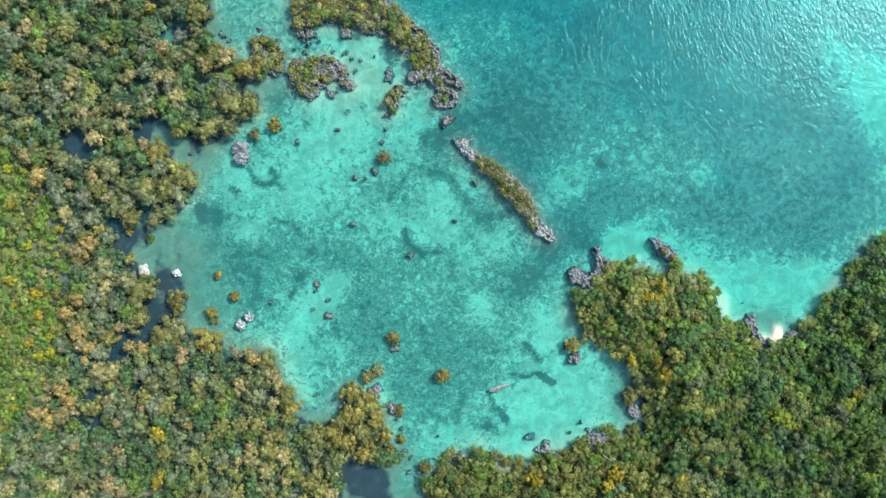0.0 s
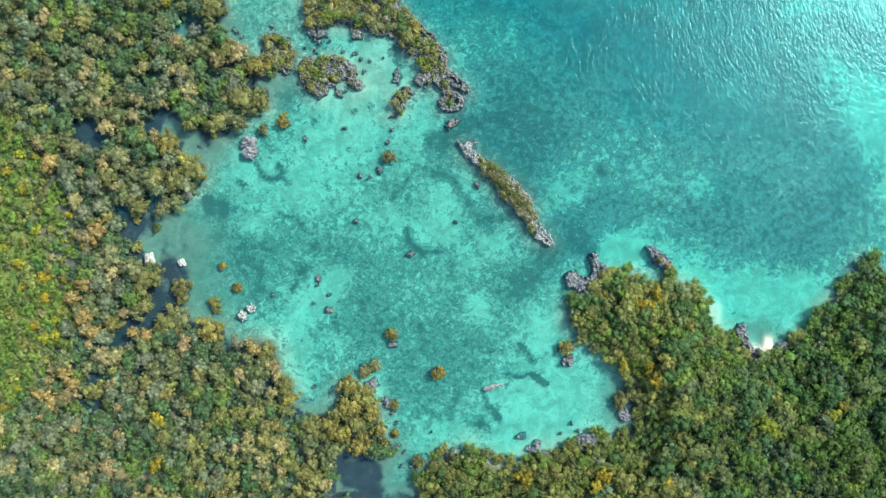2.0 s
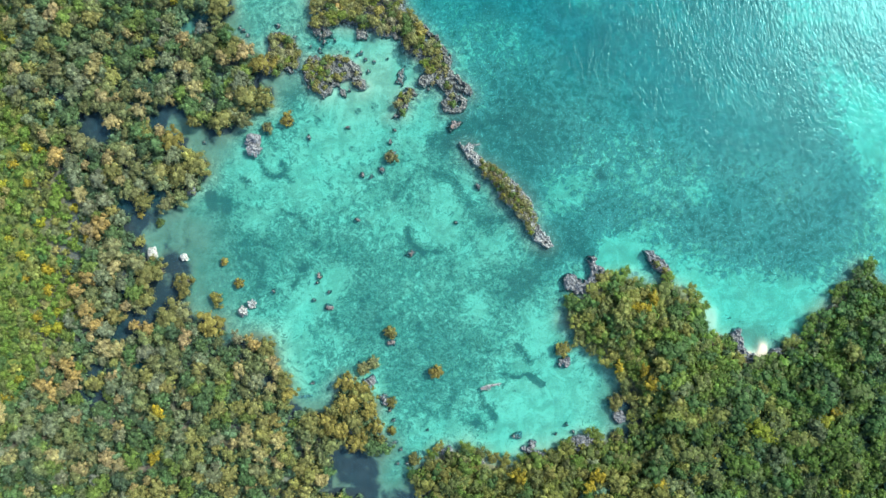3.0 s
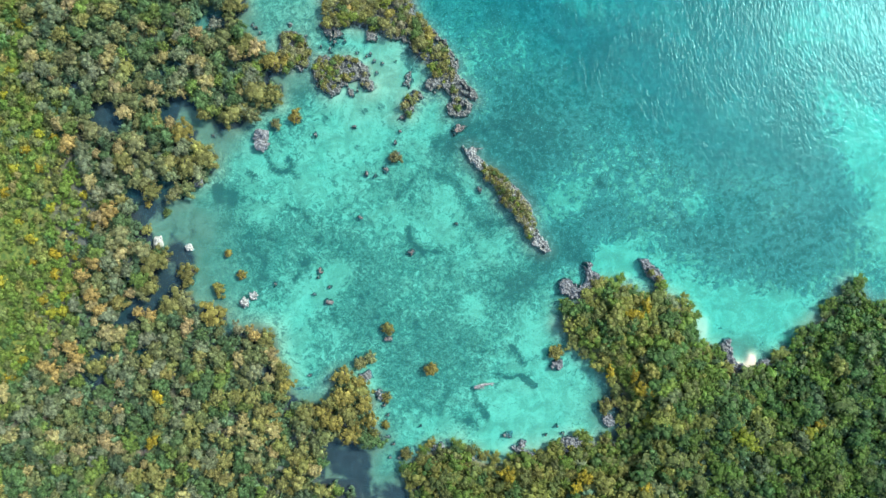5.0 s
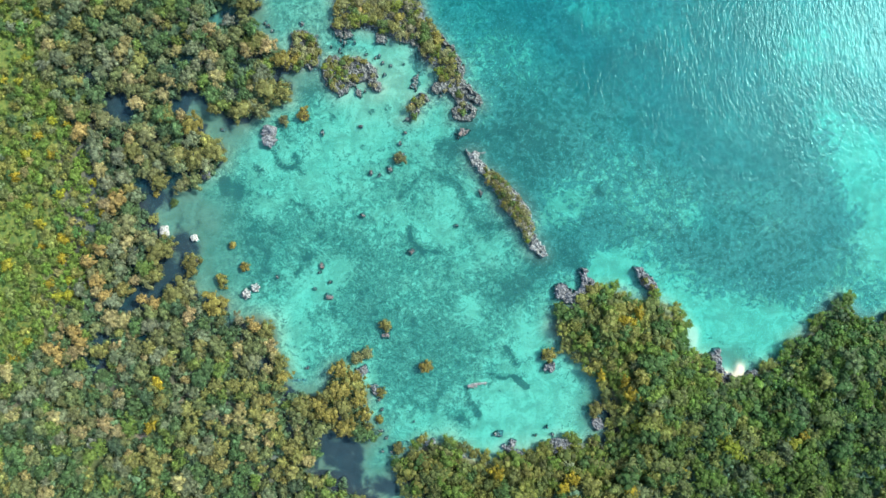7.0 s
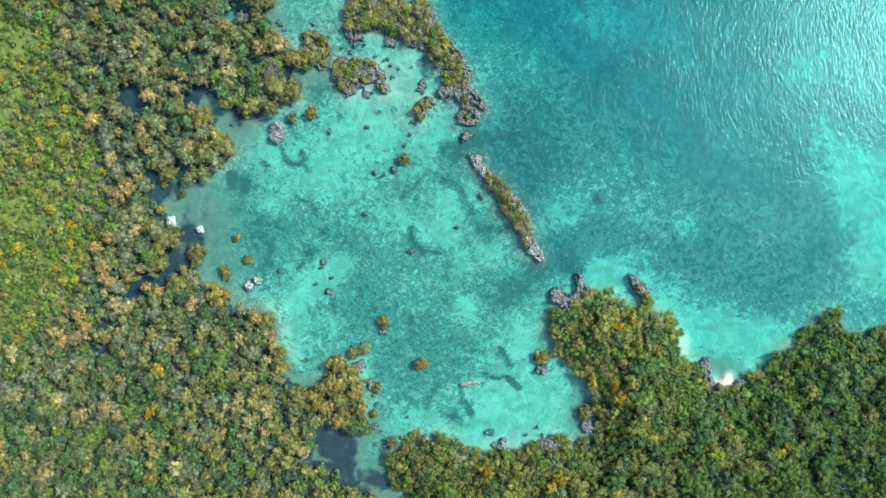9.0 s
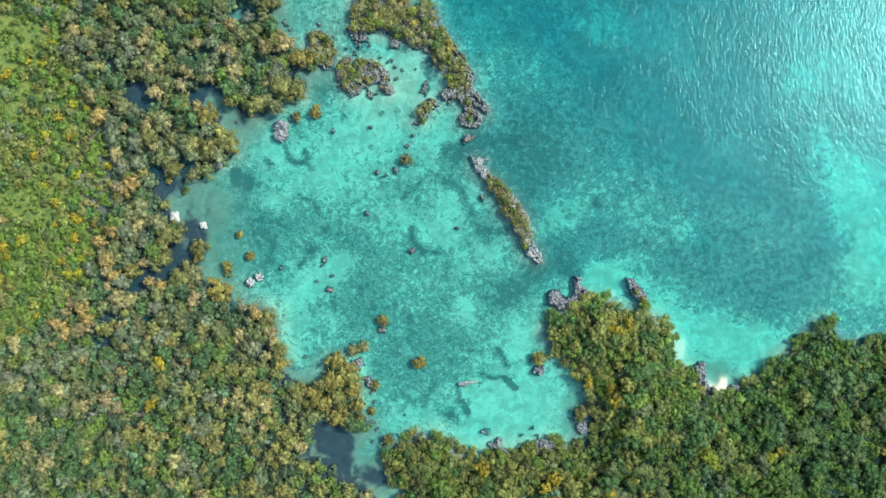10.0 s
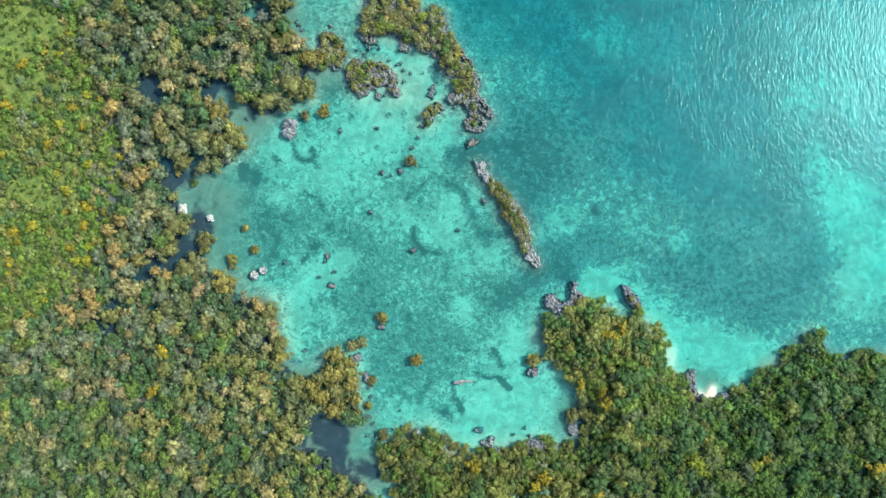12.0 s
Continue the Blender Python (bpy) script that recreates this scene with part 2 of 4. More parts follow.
WEST_SOUTH = [(650, 706), (690, 738), (682, 770), (704, 806), (700, 826), (640, 824), (612, 812), (604, 850), (606, 890), (660, 900), (720, 930), (770, 960),
              (800, 1100), (800, 30000), (-30000, 30000)]
SOUTH_EAST_A = [(820, 30000), (830, 1000), (800, 935), (770, 890), (748, 860), (772, 838), (798, 812), (850, 800), (880, 814), (905, 826), (940, 826), (964, 800),
                (1000, 802), (1040, 782), (1066, 766), (1100, 772), (1140, 762), (1158, 735), (1140, 690), (1128, 660), (1105, 640), (1088, 626),
                (1060, 605), (1040, 590), (1014, 565), (1014, 540), (1030, 518), (1055, 498), (1090, 474), (1130, 468), (1178, 484)]
SOUTH_EAST_B = [(1200, 475), (1236, 487), (1262, 505), (1279, 550), (1298, 575), (1320, 576), (1342, 602), (1375, 616), (1410, 592), (1440, 572), (1465, 560),
                (1478, 522), (1510, 492), (1535, 458), (1546, 434), (1562, 422), (1580, 434), (1596, 456), (1615, 464), (1650, 452), (1700, 436), (1800, 430), (2200, 420), (30000, 300), (30000, 30000)]
REEF_STRIP = [(430, -700), (470, -200), (500, -40), (514, 0), (520, 48), (555, 44), (600, 42), (640, 54), (668, 50), (690, 62), (696, 82), (720, 100), (735, 115),
              (726, 138), (742, 148), (768, 140), (772, 184), (790, 192), (804, 184), (799, 168), (789, 158), (800, 151), (812, 162), (824, 158), (820, 148), (800, 130), (775, 114), (775, 86), (745, 55),
              (715, 25), (692, 0), (684, -20), (674, -40), (655, -37), (634, -20), (616, -42), (600, -90), (585, -250), (560, -700)]
NORTH_ISLET = [(508, 132), (516, 106), (530, 97), (540, 108), (548, 100), (575, 97), (592, 103), (606, 112), (615, 126), (612, 136), (622, 140), (628, 152), (618, 160), (606, 154), (596, 142),
               (576, 146), (566, 140), (562, 165), (548, 176), (535, 168), (518, 156)]
INNER_ISLET = [(678, 206), (686, 194), (682, 172), (688, 158), (700, 148), (713, 152), (720, 160), (706, 167), (704, 190), (694, 200)]
POINT_ISLET = [(442, 66), (470, 60), (486, 72), (499, 95), (500, 122), (488, 134), (470, 126), (462, 140), (444, 140), (442, 108)]
LONG_ISLAND = [(804, 247), (812, 252), (820, 245), (830, 246), (836, 262), (850, 276), (870, 282), (888, 296), (902, 308), (915, 318), (930, 332), (942, 346), (948, 362), (952, 382), (962, 395), (976, 408),
               (983, 422), (976, 428), (964, 424), (946, 410), (934, 396), (934, 386), (918, 376), (908, 362), (896, 352), (882, 342), (874, 322), (862, 310), (846, 304), (848, 294), (832, 282), (816, 268)]
SHORES = {"west": outline(WEST_NORTH + WEST_MIDDLE + WEST_SOUTH, 2), "east": outline(SOUTH_EAST_A + SOUTH_EAST_B, 2), "reef": outline(REEF_STRIP, 1),
          "north_islet": outline(NORTH_ISLET, 1), "inner_islet": outline(INNER_ISLET, 1), "point_islet": outline(POINT_ISLET, 2), "island": outline(LONG_ISLAND, 1)}


def inside(poly, x, y):
    hit = np.zeros(x.shape, bool)
    for (ax, ay), (bx, by) in zip(poly, np.roll(poly, -1, 0)):
        if ay != by:
            hit ^= ((ay > y) != (by > y)) & (x < (bx - ax) * (y - ay) / (by - ay) + ax)
    return hit


def shore_distance(poly, x, y):
    """Metres to the outline, positive inside."""
    best = np.full(x.shape, 1e9)
    for (ax, ay), (bx, by) in zip(poly, np.roll(poly, -1, 0)):
        dx, dy = bx - ax, by - ay
        s = np.clip(((x - ax) * dx + (y - ay) * dy) / (dx * dx + dy * dy), 0, 1)
        best = np.minimum(best, (x - ax - s * dx) ** 2 + (y - ay - s * dy) ** 2)
    return np.sqrt(best) * np.where(inside(poly, x, y), 1, -1)


def blots(x, y, spots):
    """The sum of soft round spots (grid x, grid y, radius in grid squares, strength)."""
    total = np.zeros(x.shape)
    for gx, gy, r, s in spots:
        cx, cy = on_plan(gx, gy)
        total += s * np.exp(-((x - cx) ** 2 + (y - cy) ** 2) / (r * GRID) ** 2)
    return total


def ribbons(x, y, streaks):
    """Soft strips along short lines."""
    total = np.zeros(x.shape)
    for width, strength, *points in streaks:
        near = np.full(x.shape, 1e9)
        line = [on_plan(a, b) for a, b in points]
        for (ax, ay), (bx, by) in zip(line, line[1:]):
            dx, dy = bx - ax, by - ay
            u = np.clip(((x - ax) * dx + (y - ay) * dy) / (dx * dx + dy * dy), 0, 1)
            near = np.minimum(near, (x - ax - u * dx) ** 2 + (y - ay - u * dy) ** 2)
        total += strength * np.exp(-near / (width * GRID) ** 2)
    return total


def soft(v, low, high):
    s = np.clip((v - low) / (high - low), 0, 1)
    return s * s * (3 - 2 * s)


# weed beds (+) and clean sand (-): grid x, grid y, radius, strength
WEED_A = [(355, 385, 10, 1.5), (352, 368, 8, 1.3), (381, 378, 10, 1.4), (380, 394, 10, 1.4), (401, 384, 9, .5), (420, 455, 22, .5), (370, 432, 14, .5), (310, 445, 10, .5),
          (350, 446, 8, .4), (452, 440, 16, .4), (480, 465, 30, .45), (530, 488, 13, .9), (575, 470, 32, .45), (622, 460, 28, .45), (555, 440, 18, .4), (440, 480, 20, .3)]
WEED_B = [(650, 530, 50, .38), (682, 580, 45, .38), (640, 592, 36, .38), (745, 585, 9, .8), (830, 608, 9, .6), (845, 595, 8, .5), (900, 530, 45, .3), (940, 500, 18, .4),
          (975, 630, 8, .6), (962, 666, 10, .8), (862, 756, 13, .7), (876, 766, 9, .6), (830, 650, 50, .36), (770, 610, 45, .34), (708, 682, 25, .4), (732, 650, 24, .4), (770, 700, 30, .4)]
WEED_C = [(880, 262, 36, .5), (920, 300, 28, .5), (985, 392, 26, .5), (1045, 420, 22, .5), (1000, 402, 24, .4), (1065, 292, 10, .7), (1060, 340, 18, .35), (1020, 320, 10, .3),
          (900, 190, 60, .6), (940, 260, 50, .5), (850, 120, 40, .2), (1000, 120, 80, .3), (612, 196, 11, .5), (640, 190, 9, .5), (545, 216, 9, .4), (480, 162, 20, .4), (496, 186, 20, .4), (562, 592, 20, .35), (566, 642, 12, .4),
          (572, 690, 12, .4), (590, 240, 8, .3), (735, 130, 26, .3), (725, 355, 26, .35), (765, 265, 20, .5), (680, 340, 26, .25)]
WEED_E = [(1312, 535, 18, .9), (1340, 545, 14, .6), (1385, 552, 22, .5), (1040, 428, 26, .6), (1010, 400, 30, .4), (960, 250, 60, .3), (1075, 350, 40, .3), (690, 96, 16, .9), (480, 160, 16, .5), (495, 180, 14, .4),
          (460, 270, 12, .3), (1065, 290, 9, .8), (885, 732, 8, .9), (892, 748, 7, .9), (866, 758, 12, .9), (1190, 352, 40, .2), (365, 375, 16, .8), (330, 420, 30, .3), (320, 460, 34, .25), (380, 430, 40, .3), (520, 430, 30, .3), (360, 500, 34, .25), (430, 500, 30, .3), (450, 540, 24, .4), (400, 470, 40, .3)]
WEED_D = [(1300, 445, 50, .25), (1410, 440, 60, .3), (1250, 200, 180, .25), (1400, 330, 120, .3), (1250, 380, 50, .2), (1100, 150, 100, .2), (950, 220, 50, .2), (1480, 420, 50, .2), (330, 500, 40, .3),
          (780, 520, 60, .15), (730, 480, 40, .2), (690, 460, 36, .2), (850, 480, 36, .15), (1440, 120, 150, .15)]
SANDS = [(660, 90, 60, -.9), (640, 130, 40, -.4), (590, 170, 60, -.55), (425, 312, 40, -.6), (560, 270, 70, -.4), (640, 230, 60, -.3), (575, 515, 40, -.6), (600, 500, 24, -.4), (540, 560, 40, -.4),
         (520, 620, 50, -.4), (540, 690, 40, -.3), (1000, 715, 90, -.8), (900, 800, 60, -.5), (970, 580, 40, -.6), (855, 545, 26, -.7), (780, 350, 40, -.4), (770, 410, 40, -.35)]
SANDS_B = [(880, 430, 26, -.5), (833, 460, 22, -.5), (1140, 430, 50, -.5), (1070, 450, 30, -.4), (1005, 320, 50, -.5), (1060, 310, 40, -.12), (1130, 300, 60, -.12), (1090, 220, 60, -.25), (995, -60, 50, -.8), (1100, 60, 60, -.2), (1250, 312, 30, -.7), (690, 400, 50, -.35), (740, 510, 30, -.3),
           (670, 700, 24, -.6), (780, 790, 50, -.35), (520, 340, 50, -.35), (430, 415, 24, -.4), (330, 395, 22, -.3), (730, 225, 34, -.35), (820, 320, 20, -.3), (1180, 390, 40, -.2),
           (720, 290, 30, -.25), (600, 620, 16, -.4), (1090, 620, 40, -.4), (960, 760, 50, -.4), (1230, 330, 40, -.2)]
# weed that grows in lines: half-width, strength, then grid points
STREAKS = [(5, .8, (438, 298), (446, 315), (458, 326), (478, 324), (487, 312), (478, 300)), (4, .6, (480, 324), (502, 332)), (4, .8, (408, 334), (426, 343)),
           (4, .5, (305, 400), (355, 402)), (4, .7, (485, 390), (510, 395), (525, 405), (532, 420)), (5, .6, (522, 508), (514, 526)), (6, .5, (450, 490), (455, 530)),
           (5, .5, (725, 300), (710, 325), (690, 350)), (7, .7, (715, 410), (722, 430), (736, 444), (748, 452)), (4, .5, (745, 445), (790, 446), (802, 472)),
           (4, .8, (930, 610), (945, 625), (956, 642)), (4, .85, (908, 665), (936, 668), (946, 663), (962, 668), (981, 681))]
STREAKS_B = [(5, .6, (868, 700), (876, 726)), (5, .8, (888, 730), (896, 748)), (6, .5, (822, 700), (805, 742)), (5, .4, (760, 736), (792, 746)),
             (15, .9, (760, 245), (790, 235), (830, 215), (872, 202)), (9, .5, (740, 300), (790, 310), (815, 340), (840, 375), (866, 402)), (8, .4, (850, 386), (892, 380)),
             (22, .8, (990, 425), (960, 470), (922, 500)), (4, .38, (1092, 398), (1130, 370), (1160, 352), (1182, 345)), (5, .4, (1210, 320), (1225, 336), (1238, 352)),
             (16, 1.0, (800, 215), (838, 226), (866, 262), (900, 290), (936, 332)), (12, .8, (985, 405), (1030, 420), (1050, 432)), (10, .7, (676, 82), (692, 104)), (6, .5, (590, 575), (598, 600))]
STRAND_LINES = [(6, .6, (765, 250), (790, 236), (830, 222), (850, 205), (880, 198)), (5, .5, (845, 232), (870, 255), (890, 282)), (5, .5, (870, 190), (905, 184), (930, 192)), (5, .45, (905, 300), (940, 330), (955, 360)),
                (5, .45, (1000, 408), (1030, 425), (1048, 440)), (4, .4, (960, 470), (945, 500), (930, 530)), (4, .45, (700, 540), (715, 560), (700, 585)), (4, .4, (800, 620), (815, 650), (800, 680)), (4, .45, (590, 570), (596, 600))]
# single dark tufts and beds with a clear edge
STRANDS = [(880, 110, 14, .5), (872, 165, 18, .55), (884, 212, 20, .55), (908, 250, 18, .5), (935, 265, 14, .45), (1000, 362, 16, .5), (985, 335, 11, .5), (1040, 428, 20, .5), (1012, 404, 14, .4), (1130, 120, 14, .35),
           (355, 385, 12, 1.1), (352, 366, 11, 1.1), (381, 376, 12, 1.0), (382, 392, 11, 1.0), (530, 488, 13, 1.0), (745, 583, 9, .8), (862, 758, 13, .8), (892, 742, 8, .7), (962, 668, 10, .7), (975, 676, 8, .7), (932, 612, 8, .6), (612, 196, 10, .7),
           (640, 190, 8, .6), (545, 216, 8, .6), (1065, 290, 9, .8), (320, 450, 11, .5), (370, 432, 12, .5), (420, 455, 14, .5), (575, 468, 12, .5), (690, 96, 12, .8), (705, 108, 8, .7), (480, 162, 14, .5), (770, 445, 8, .6), (830, 606, 8, .6),
           (720, 580, 8, .5), (1318, 535, 9, .6), (1340, 546, 8, .5), (1300, 528, 6, .5), (620, 640, 9, .5), (566, 640, 9, .6), (905, 545, 10, .5), (650, 470, 10, .5)]
# bare sand at the wooded shore
BEACHES = [[(1250, 512), (1268, 516), (1284, 520), (1292, 528), (1290, 544), (1288, 562), (1276, 558)], [(1346, 592), (1356, 598), (1368, 600), (1374, 580), (1384, 580), (1386, 606), (1374, 618), (1352, 612)]]
COVE = [(1385, 530, 60, .7), (1300, 530, 50, .7), (1240, 470, 55, .45), (1455, 490, 55, .5), (1120, 430, 50, .3), (1340, 470, 60, .35)]
# a pale bank in the open sea
SAND_BANK = [(1560, 210, 60, .6), (1640, 290, 70, .8), (1545, 130, 60, .9), (1620, 190, 70, 1.0), (1500, 80, 40, .7), (1700, 260, 80, 1.0), (1470, 20, 40, .5), (1560, -20, 60, .6), (1640, 60, 80, .8), (1400, -60, 60, .5), (1500, -160, 90, .7),
             (1440, 90, 46, .6), (1400, 20, 46, .5), (1485, 155, 36, .5), (1300, 90, 30, .35), (1390, 60, 30, .45), (1260, 30, 24, .4)]
# low scrub inland of the mangroves, and the tan trees that rim it
SCRUB_EDGE = [(-80, -300), (-60, 0), (-35, 100), (-18, 200), (25, 285), (80, 340), (118, 420), (112, 520), (112, 600), (84, 680), (40, 745), (-40, 800), (-300, 860)]
SCRUB = outline(SCRUB_EDGE + [(-30000, 900), (-30000, -300)], 2)
# pools between the mangroves: grid x, grid y, radius
WET_GAPS = [(128, 245, 26), (105, 235, 16), (150, 262, 16), (215, 612, 26), (236, 604, 16), (150, 705, 18), (160, 735, 10), (240, 240, 14), (215, 205, 10), (245, 375, 20), (205, 385, 12),
            (290, 395, 10), (240, 690, 14), (185, 640, 10), (300, 60, 12), (470, 715, 8), (150, 760, 10), (420, 855, 8), (255, 520, 6),
            (175, 395, 14), (195, 402, 10), (200, 550, 8), (190, 790, 8), (92, 760, 9), (122, 758, 7), (225, 690, 11), (70, 825, 8), (18, 840, 8), (235, 155, 12), (255, 140, 8), (285, 60, 12), (315, 42, 14), (325, 88, 10),
            (62, 205, 13), (245, 110, 8), (130, 205, 8), (290, 217, 15), (20, 80, 8), (350, 147, 8), (335, 790, 6), (265, 872, 8), (140, 855, 6), (110, 255, 14)]
SILT = [(720, 790, 26, .2), (735, 825, 20, .3), (212, 418, 26, .35), (245, 402, 22, .3), (285, 395, 18, .3), (300, 502, 24, .3), (285, 478, 16, .2), (350, 278, 42, .28), (1130, 665, 16, .3), (285, 550, 18, .3), (315, 508, 14, .25), (300, 566, 18, .3), (250, 440, 50, .15), (350, 470, 80, .1), (345, 430, 50, .08), (620, 832, 30, .5), (660, 868, 30, .4), (300, 440, 60, .1), (390, 540, 50, .12), (420, 600, 40, .15), (1368, 574, 32, .5), (1340, 572, 18, .35), (480, 150, 40, .3), (400, 60, 50, .2), (1060, 560, 10, .2),
        (500, 700, 26, .3), (520, 640, 20, .2), (1150, 700, 20, .4), (330, 440, 60, .15), (370, 275, 40, .3), (300, 425, 46, .25), (225, 425, 34, .6), (260, 560, 50, .8), (285, 515, 30, .5), (340, 560, 60, .35), (300, 480, 50, .2), (330, 265, 34, .3), (280, 230, 40, .7), (370, 60, 30, .4), (560, 745, 30, .5),
        (640, 850, 42, 1.1), (680, 838, 26, .5), (690, 905, 34, .8), (748, 905, 34, 1.0), (770, 860, 20, .7), (705, 812, 16, .6), (1120, 700, 40, .6), (1140, 740, 30, .6), (440, 150, 30, .4), (130, 245, 60, 1.0), (210, 610, 50, 1.0), (150, 710, 40, .9)]

# ---- ground: one sheet from the forest floor to the sea bed, out to the horizon ----
far = [130, 160, 210, 300, 450, 800, 1500, 3000]
axis_x = np.array([-f for f in reversed(far)] + list(np.arange(-111, 111.01, 0.6)) + far)
axis_y = np.array([-f for f in reversed(far)] + list(np.arange(-84, 84.01, 0.6)) + far)
gx, gy = np.meshgrid(axis_x, axis_y)
edge = {k: shore_distance(v, gx, gy) for k, v in SHORES.items()}
west, east = edge["west"], edge["east"]
rocky = np.maximum.reduce([edge[k] for k in ("reef", "north_islet", "inner_islet", "point_islet", "island")])
anyland = np.maximum.reduce([west, east, rocky])
rough_g = np.array([noise.fractal((a * 0.35, b * 0.35, 0), 1.0, 2.0, 3) for a, b in zip(gx.ravel(), gy.ravel())]).reshape(gx.shape)
broad_all = np.array([noise.fractal((a * 0.09, b * 0.09, 2), 0.9, 2.0, 5) for a, b in zip(gx.ravel(), gy.ravel())]).reshape(gx.shape)
outer = soft(0.3 * broad_all + 0.5 * blots(gx, gy, [(1500, 0, 500, 1.0)]) + np.clip((gx * 0.5 + gy * 0.87 - 28) / 16, 0, 1.2) * (east < 0), 0.2, 1.6)
outer *= soft(-east + 12 * broad_all, 4, 52)
broad_g = np.array([noise.fractal((a * 0.07 + 9, b * 0.07, 5), 0.9, 2.0, 5) for a, b in zip(gx.ravel(), gy.ravel())]).reshape(gx.shape)
bank = soft(blots(gx, gy, SAND_BANK) + 0.3 * rough_g + 0.4 * broad_g, -0.1, 1.6)
depth = 0.78 + 1.05 * outer + 0.15 * soft(gx * 0.72 + gy * 0.69, 8, 24)
beach_spot = np.maximum.reduce([soft(shore_distance(outline(b), gx, gy) + 0.5 * rough_g, -0.9, 0.5) for b in BEACHES])
ground_z = np.where(anyland > 0, -0.4 * soft(-anyland, -1.6, 0), -0.4 - (depth - 0.4) * soft(-anyland, 0, 3.0)) + 0.1 * rough_g
ground_z += np.where(west > 0, -0.2 * soft(west, 0, 1.6) + 0.5 * soft(west, 4, 30), 0) + np.where(east > 0, 1.2 * soft(east, 0.8, 9), 0) + np.where(rocky > -0.3, (0.2 + 0.3 * rough_g) * soft(rocky, -0.3, 0.6), 0)
pools = blots(gx, gy, [(130, 245, 40, .7), (215, 610, 36, .7), (150, 710, 30, .6), (240, 380, 30, .6), (190, 220, 30, .4), (240, 690, 20, .4)])
ground_z += 0.3 * np.clip(blots(gx, gy, [(650, 100, 50, 1), (600, 180, 50, .6), (660, 150, 30, .5), (480, 30, 60, .6)]), 0, 1) * soft(-anyland, 0.4, 3.0)
ground_z -= 0.35 * pools * (west > 0)
ground_z -= 0.5 * np.clip(blots(gx, gy, [(a, b, 1.5 * r, 1.0) for a, b, r in WET_GAPS]), 0, 1) * (west > 0.5)
ground_z += 0.4 * np.clip(blots(gx, gy, SILT), 0, 1) * soft(-ground_z, 0.4, 0.75)
ground_z += np.where(ground_z < -0.05, beach_spot * (-0.3 - ground_z), 0)
ground_z += 0.45 * beach_spot * (gx > 54)


def sheet_mesh(name, xs, ys, z, material):
    nx, ny = len(xs), len(ys)
    vx, vy = np.meshgrid(xs, ys)
    verts = np.stack([vx, vy, z], -1).reshape(-1, 3)
    a = (np.arange(ny - 1)[:, None] * nx + np.arange(nx - 1)).ravel()
    faces = np.stack([a, a + 1, a + nx + 1, a + nx], 1)
    mesh = bpy.data.meshes.new(name)
    mesh.from_pydata(verts, [], faces.tolist())
    mesh.polygons.foreach_set("use_smooth", [True] * len(faces))
    mesh.materials.append(material)
    return mesh


def colour_layer(mesh, name, rgb):
    layer = mesh.color_attributes.new(name, "FLOAT_COLOR", "POINT")
    layer.data.foreach_set("color", np.concatenate([rgb, np.ones((len(rgb), 1))], 1).astype(np.float32).ravel())


def value_layer(mesh, name, values):
    layer = mesh.attributes.new(name, "FLOAT", "POINT")
    layer.data.foreach_set("value", values.astype(np.float32).ravel())


weed_cover = np.clip(0.495 + 0.54 * blots(gx, gy, WEED_A + WEED_B + WEED_C + WEED_D + WEED_E + SANDS + SANDS_B) + ribbons(gx, gy, STREAKS + STREAKS_B) + 0.12 * soft(gx * 0.72 + gy * 0.69, 12, 36) - 0.6 * bank - 0.9 * blots(gx, gy, COVE) + 0.25 * outer + 0.22 * broad_all * soft(gx * 0.72 + gy * 0.69, 0, 20), 0, 1)
silt_cover = np.clip(blots(gx, gy, SILT) + 0.75 * soft(west, -0.3, 0.9) + 0.35 * soft(rocky, -0.4, 0.4) + 0.45 * soft(east, -0.5, 0.6), 0, 1)
stone_cover = soft(rocky + 0.25 * rough_g, -0.2, 0.2)
land_cover = (1 - stone_cover) * np.clip(soft(ground_z, -0.12, 0.15) * (anyland > 0), 0, 1)
ground_mesh = sheet_mesh("ground", axis_x, axis_y, ground_z, GROUND)
colour_layer(ground_mesh, "cover", np.stack([weed_cover, silt_cover, land_cover], -1).reshape(-1, 3))
value_layer(ground_mesh, "deep", 0.92 * outer * (1 - 0.85 * bank))
value_layer(ground_mesh, "stone", stone_cover)
value_layer(ground_mesh, "strands", np.clip(ribbons(gx, gy, STREAKS + STREAKS_B[:4] + STRAND_LINES) + blots(gx, gy, STRANDS), 0, 1.2))
value_layer(ground_mesh, "scrub", np.maximum(soft(shore_distance(SCRUB, gx, gy) + 1.5 * rough_g, -1.5, 2.0), 0.4 * soft(east, 1, 4)))
value_layer(ground_mesh, "beach", np.clip(beach_spot + blots(gx, gy, [(1350, 578, 14, .3)]), 0, 1))
tagged(new("ground", ground_mesh), "pale sand sea bed with weed beds rising to a muddy forest floor", "ground", kind="structure")

# ---- water: one sheet, calm in the lagoon and choppy in the open sea ----
far = far[1:]
wx = np.array([-f for f in reversed(far)] + list(np.arange(-112, 6, 2.0)) + list(np.arange(6, 104.1, 0.42)) + [112, 120] + far)
wy = np.array([-f for f in reversed(far)] + list(np.arange(-90, -8, 2.0)) + list(np.arange(-8, 72.1, 0.42)) + [82, 96] + far)
mx, my = np.meshgrid(wx, wy)
seaward = mx * 0.72 + my * 0.69
chop_cover = np.clip((seaward + 6) / 40, 0, 1) ** 0.85 * soft(-shore_distance(SHORES["east"], mx, my), 2, 13)


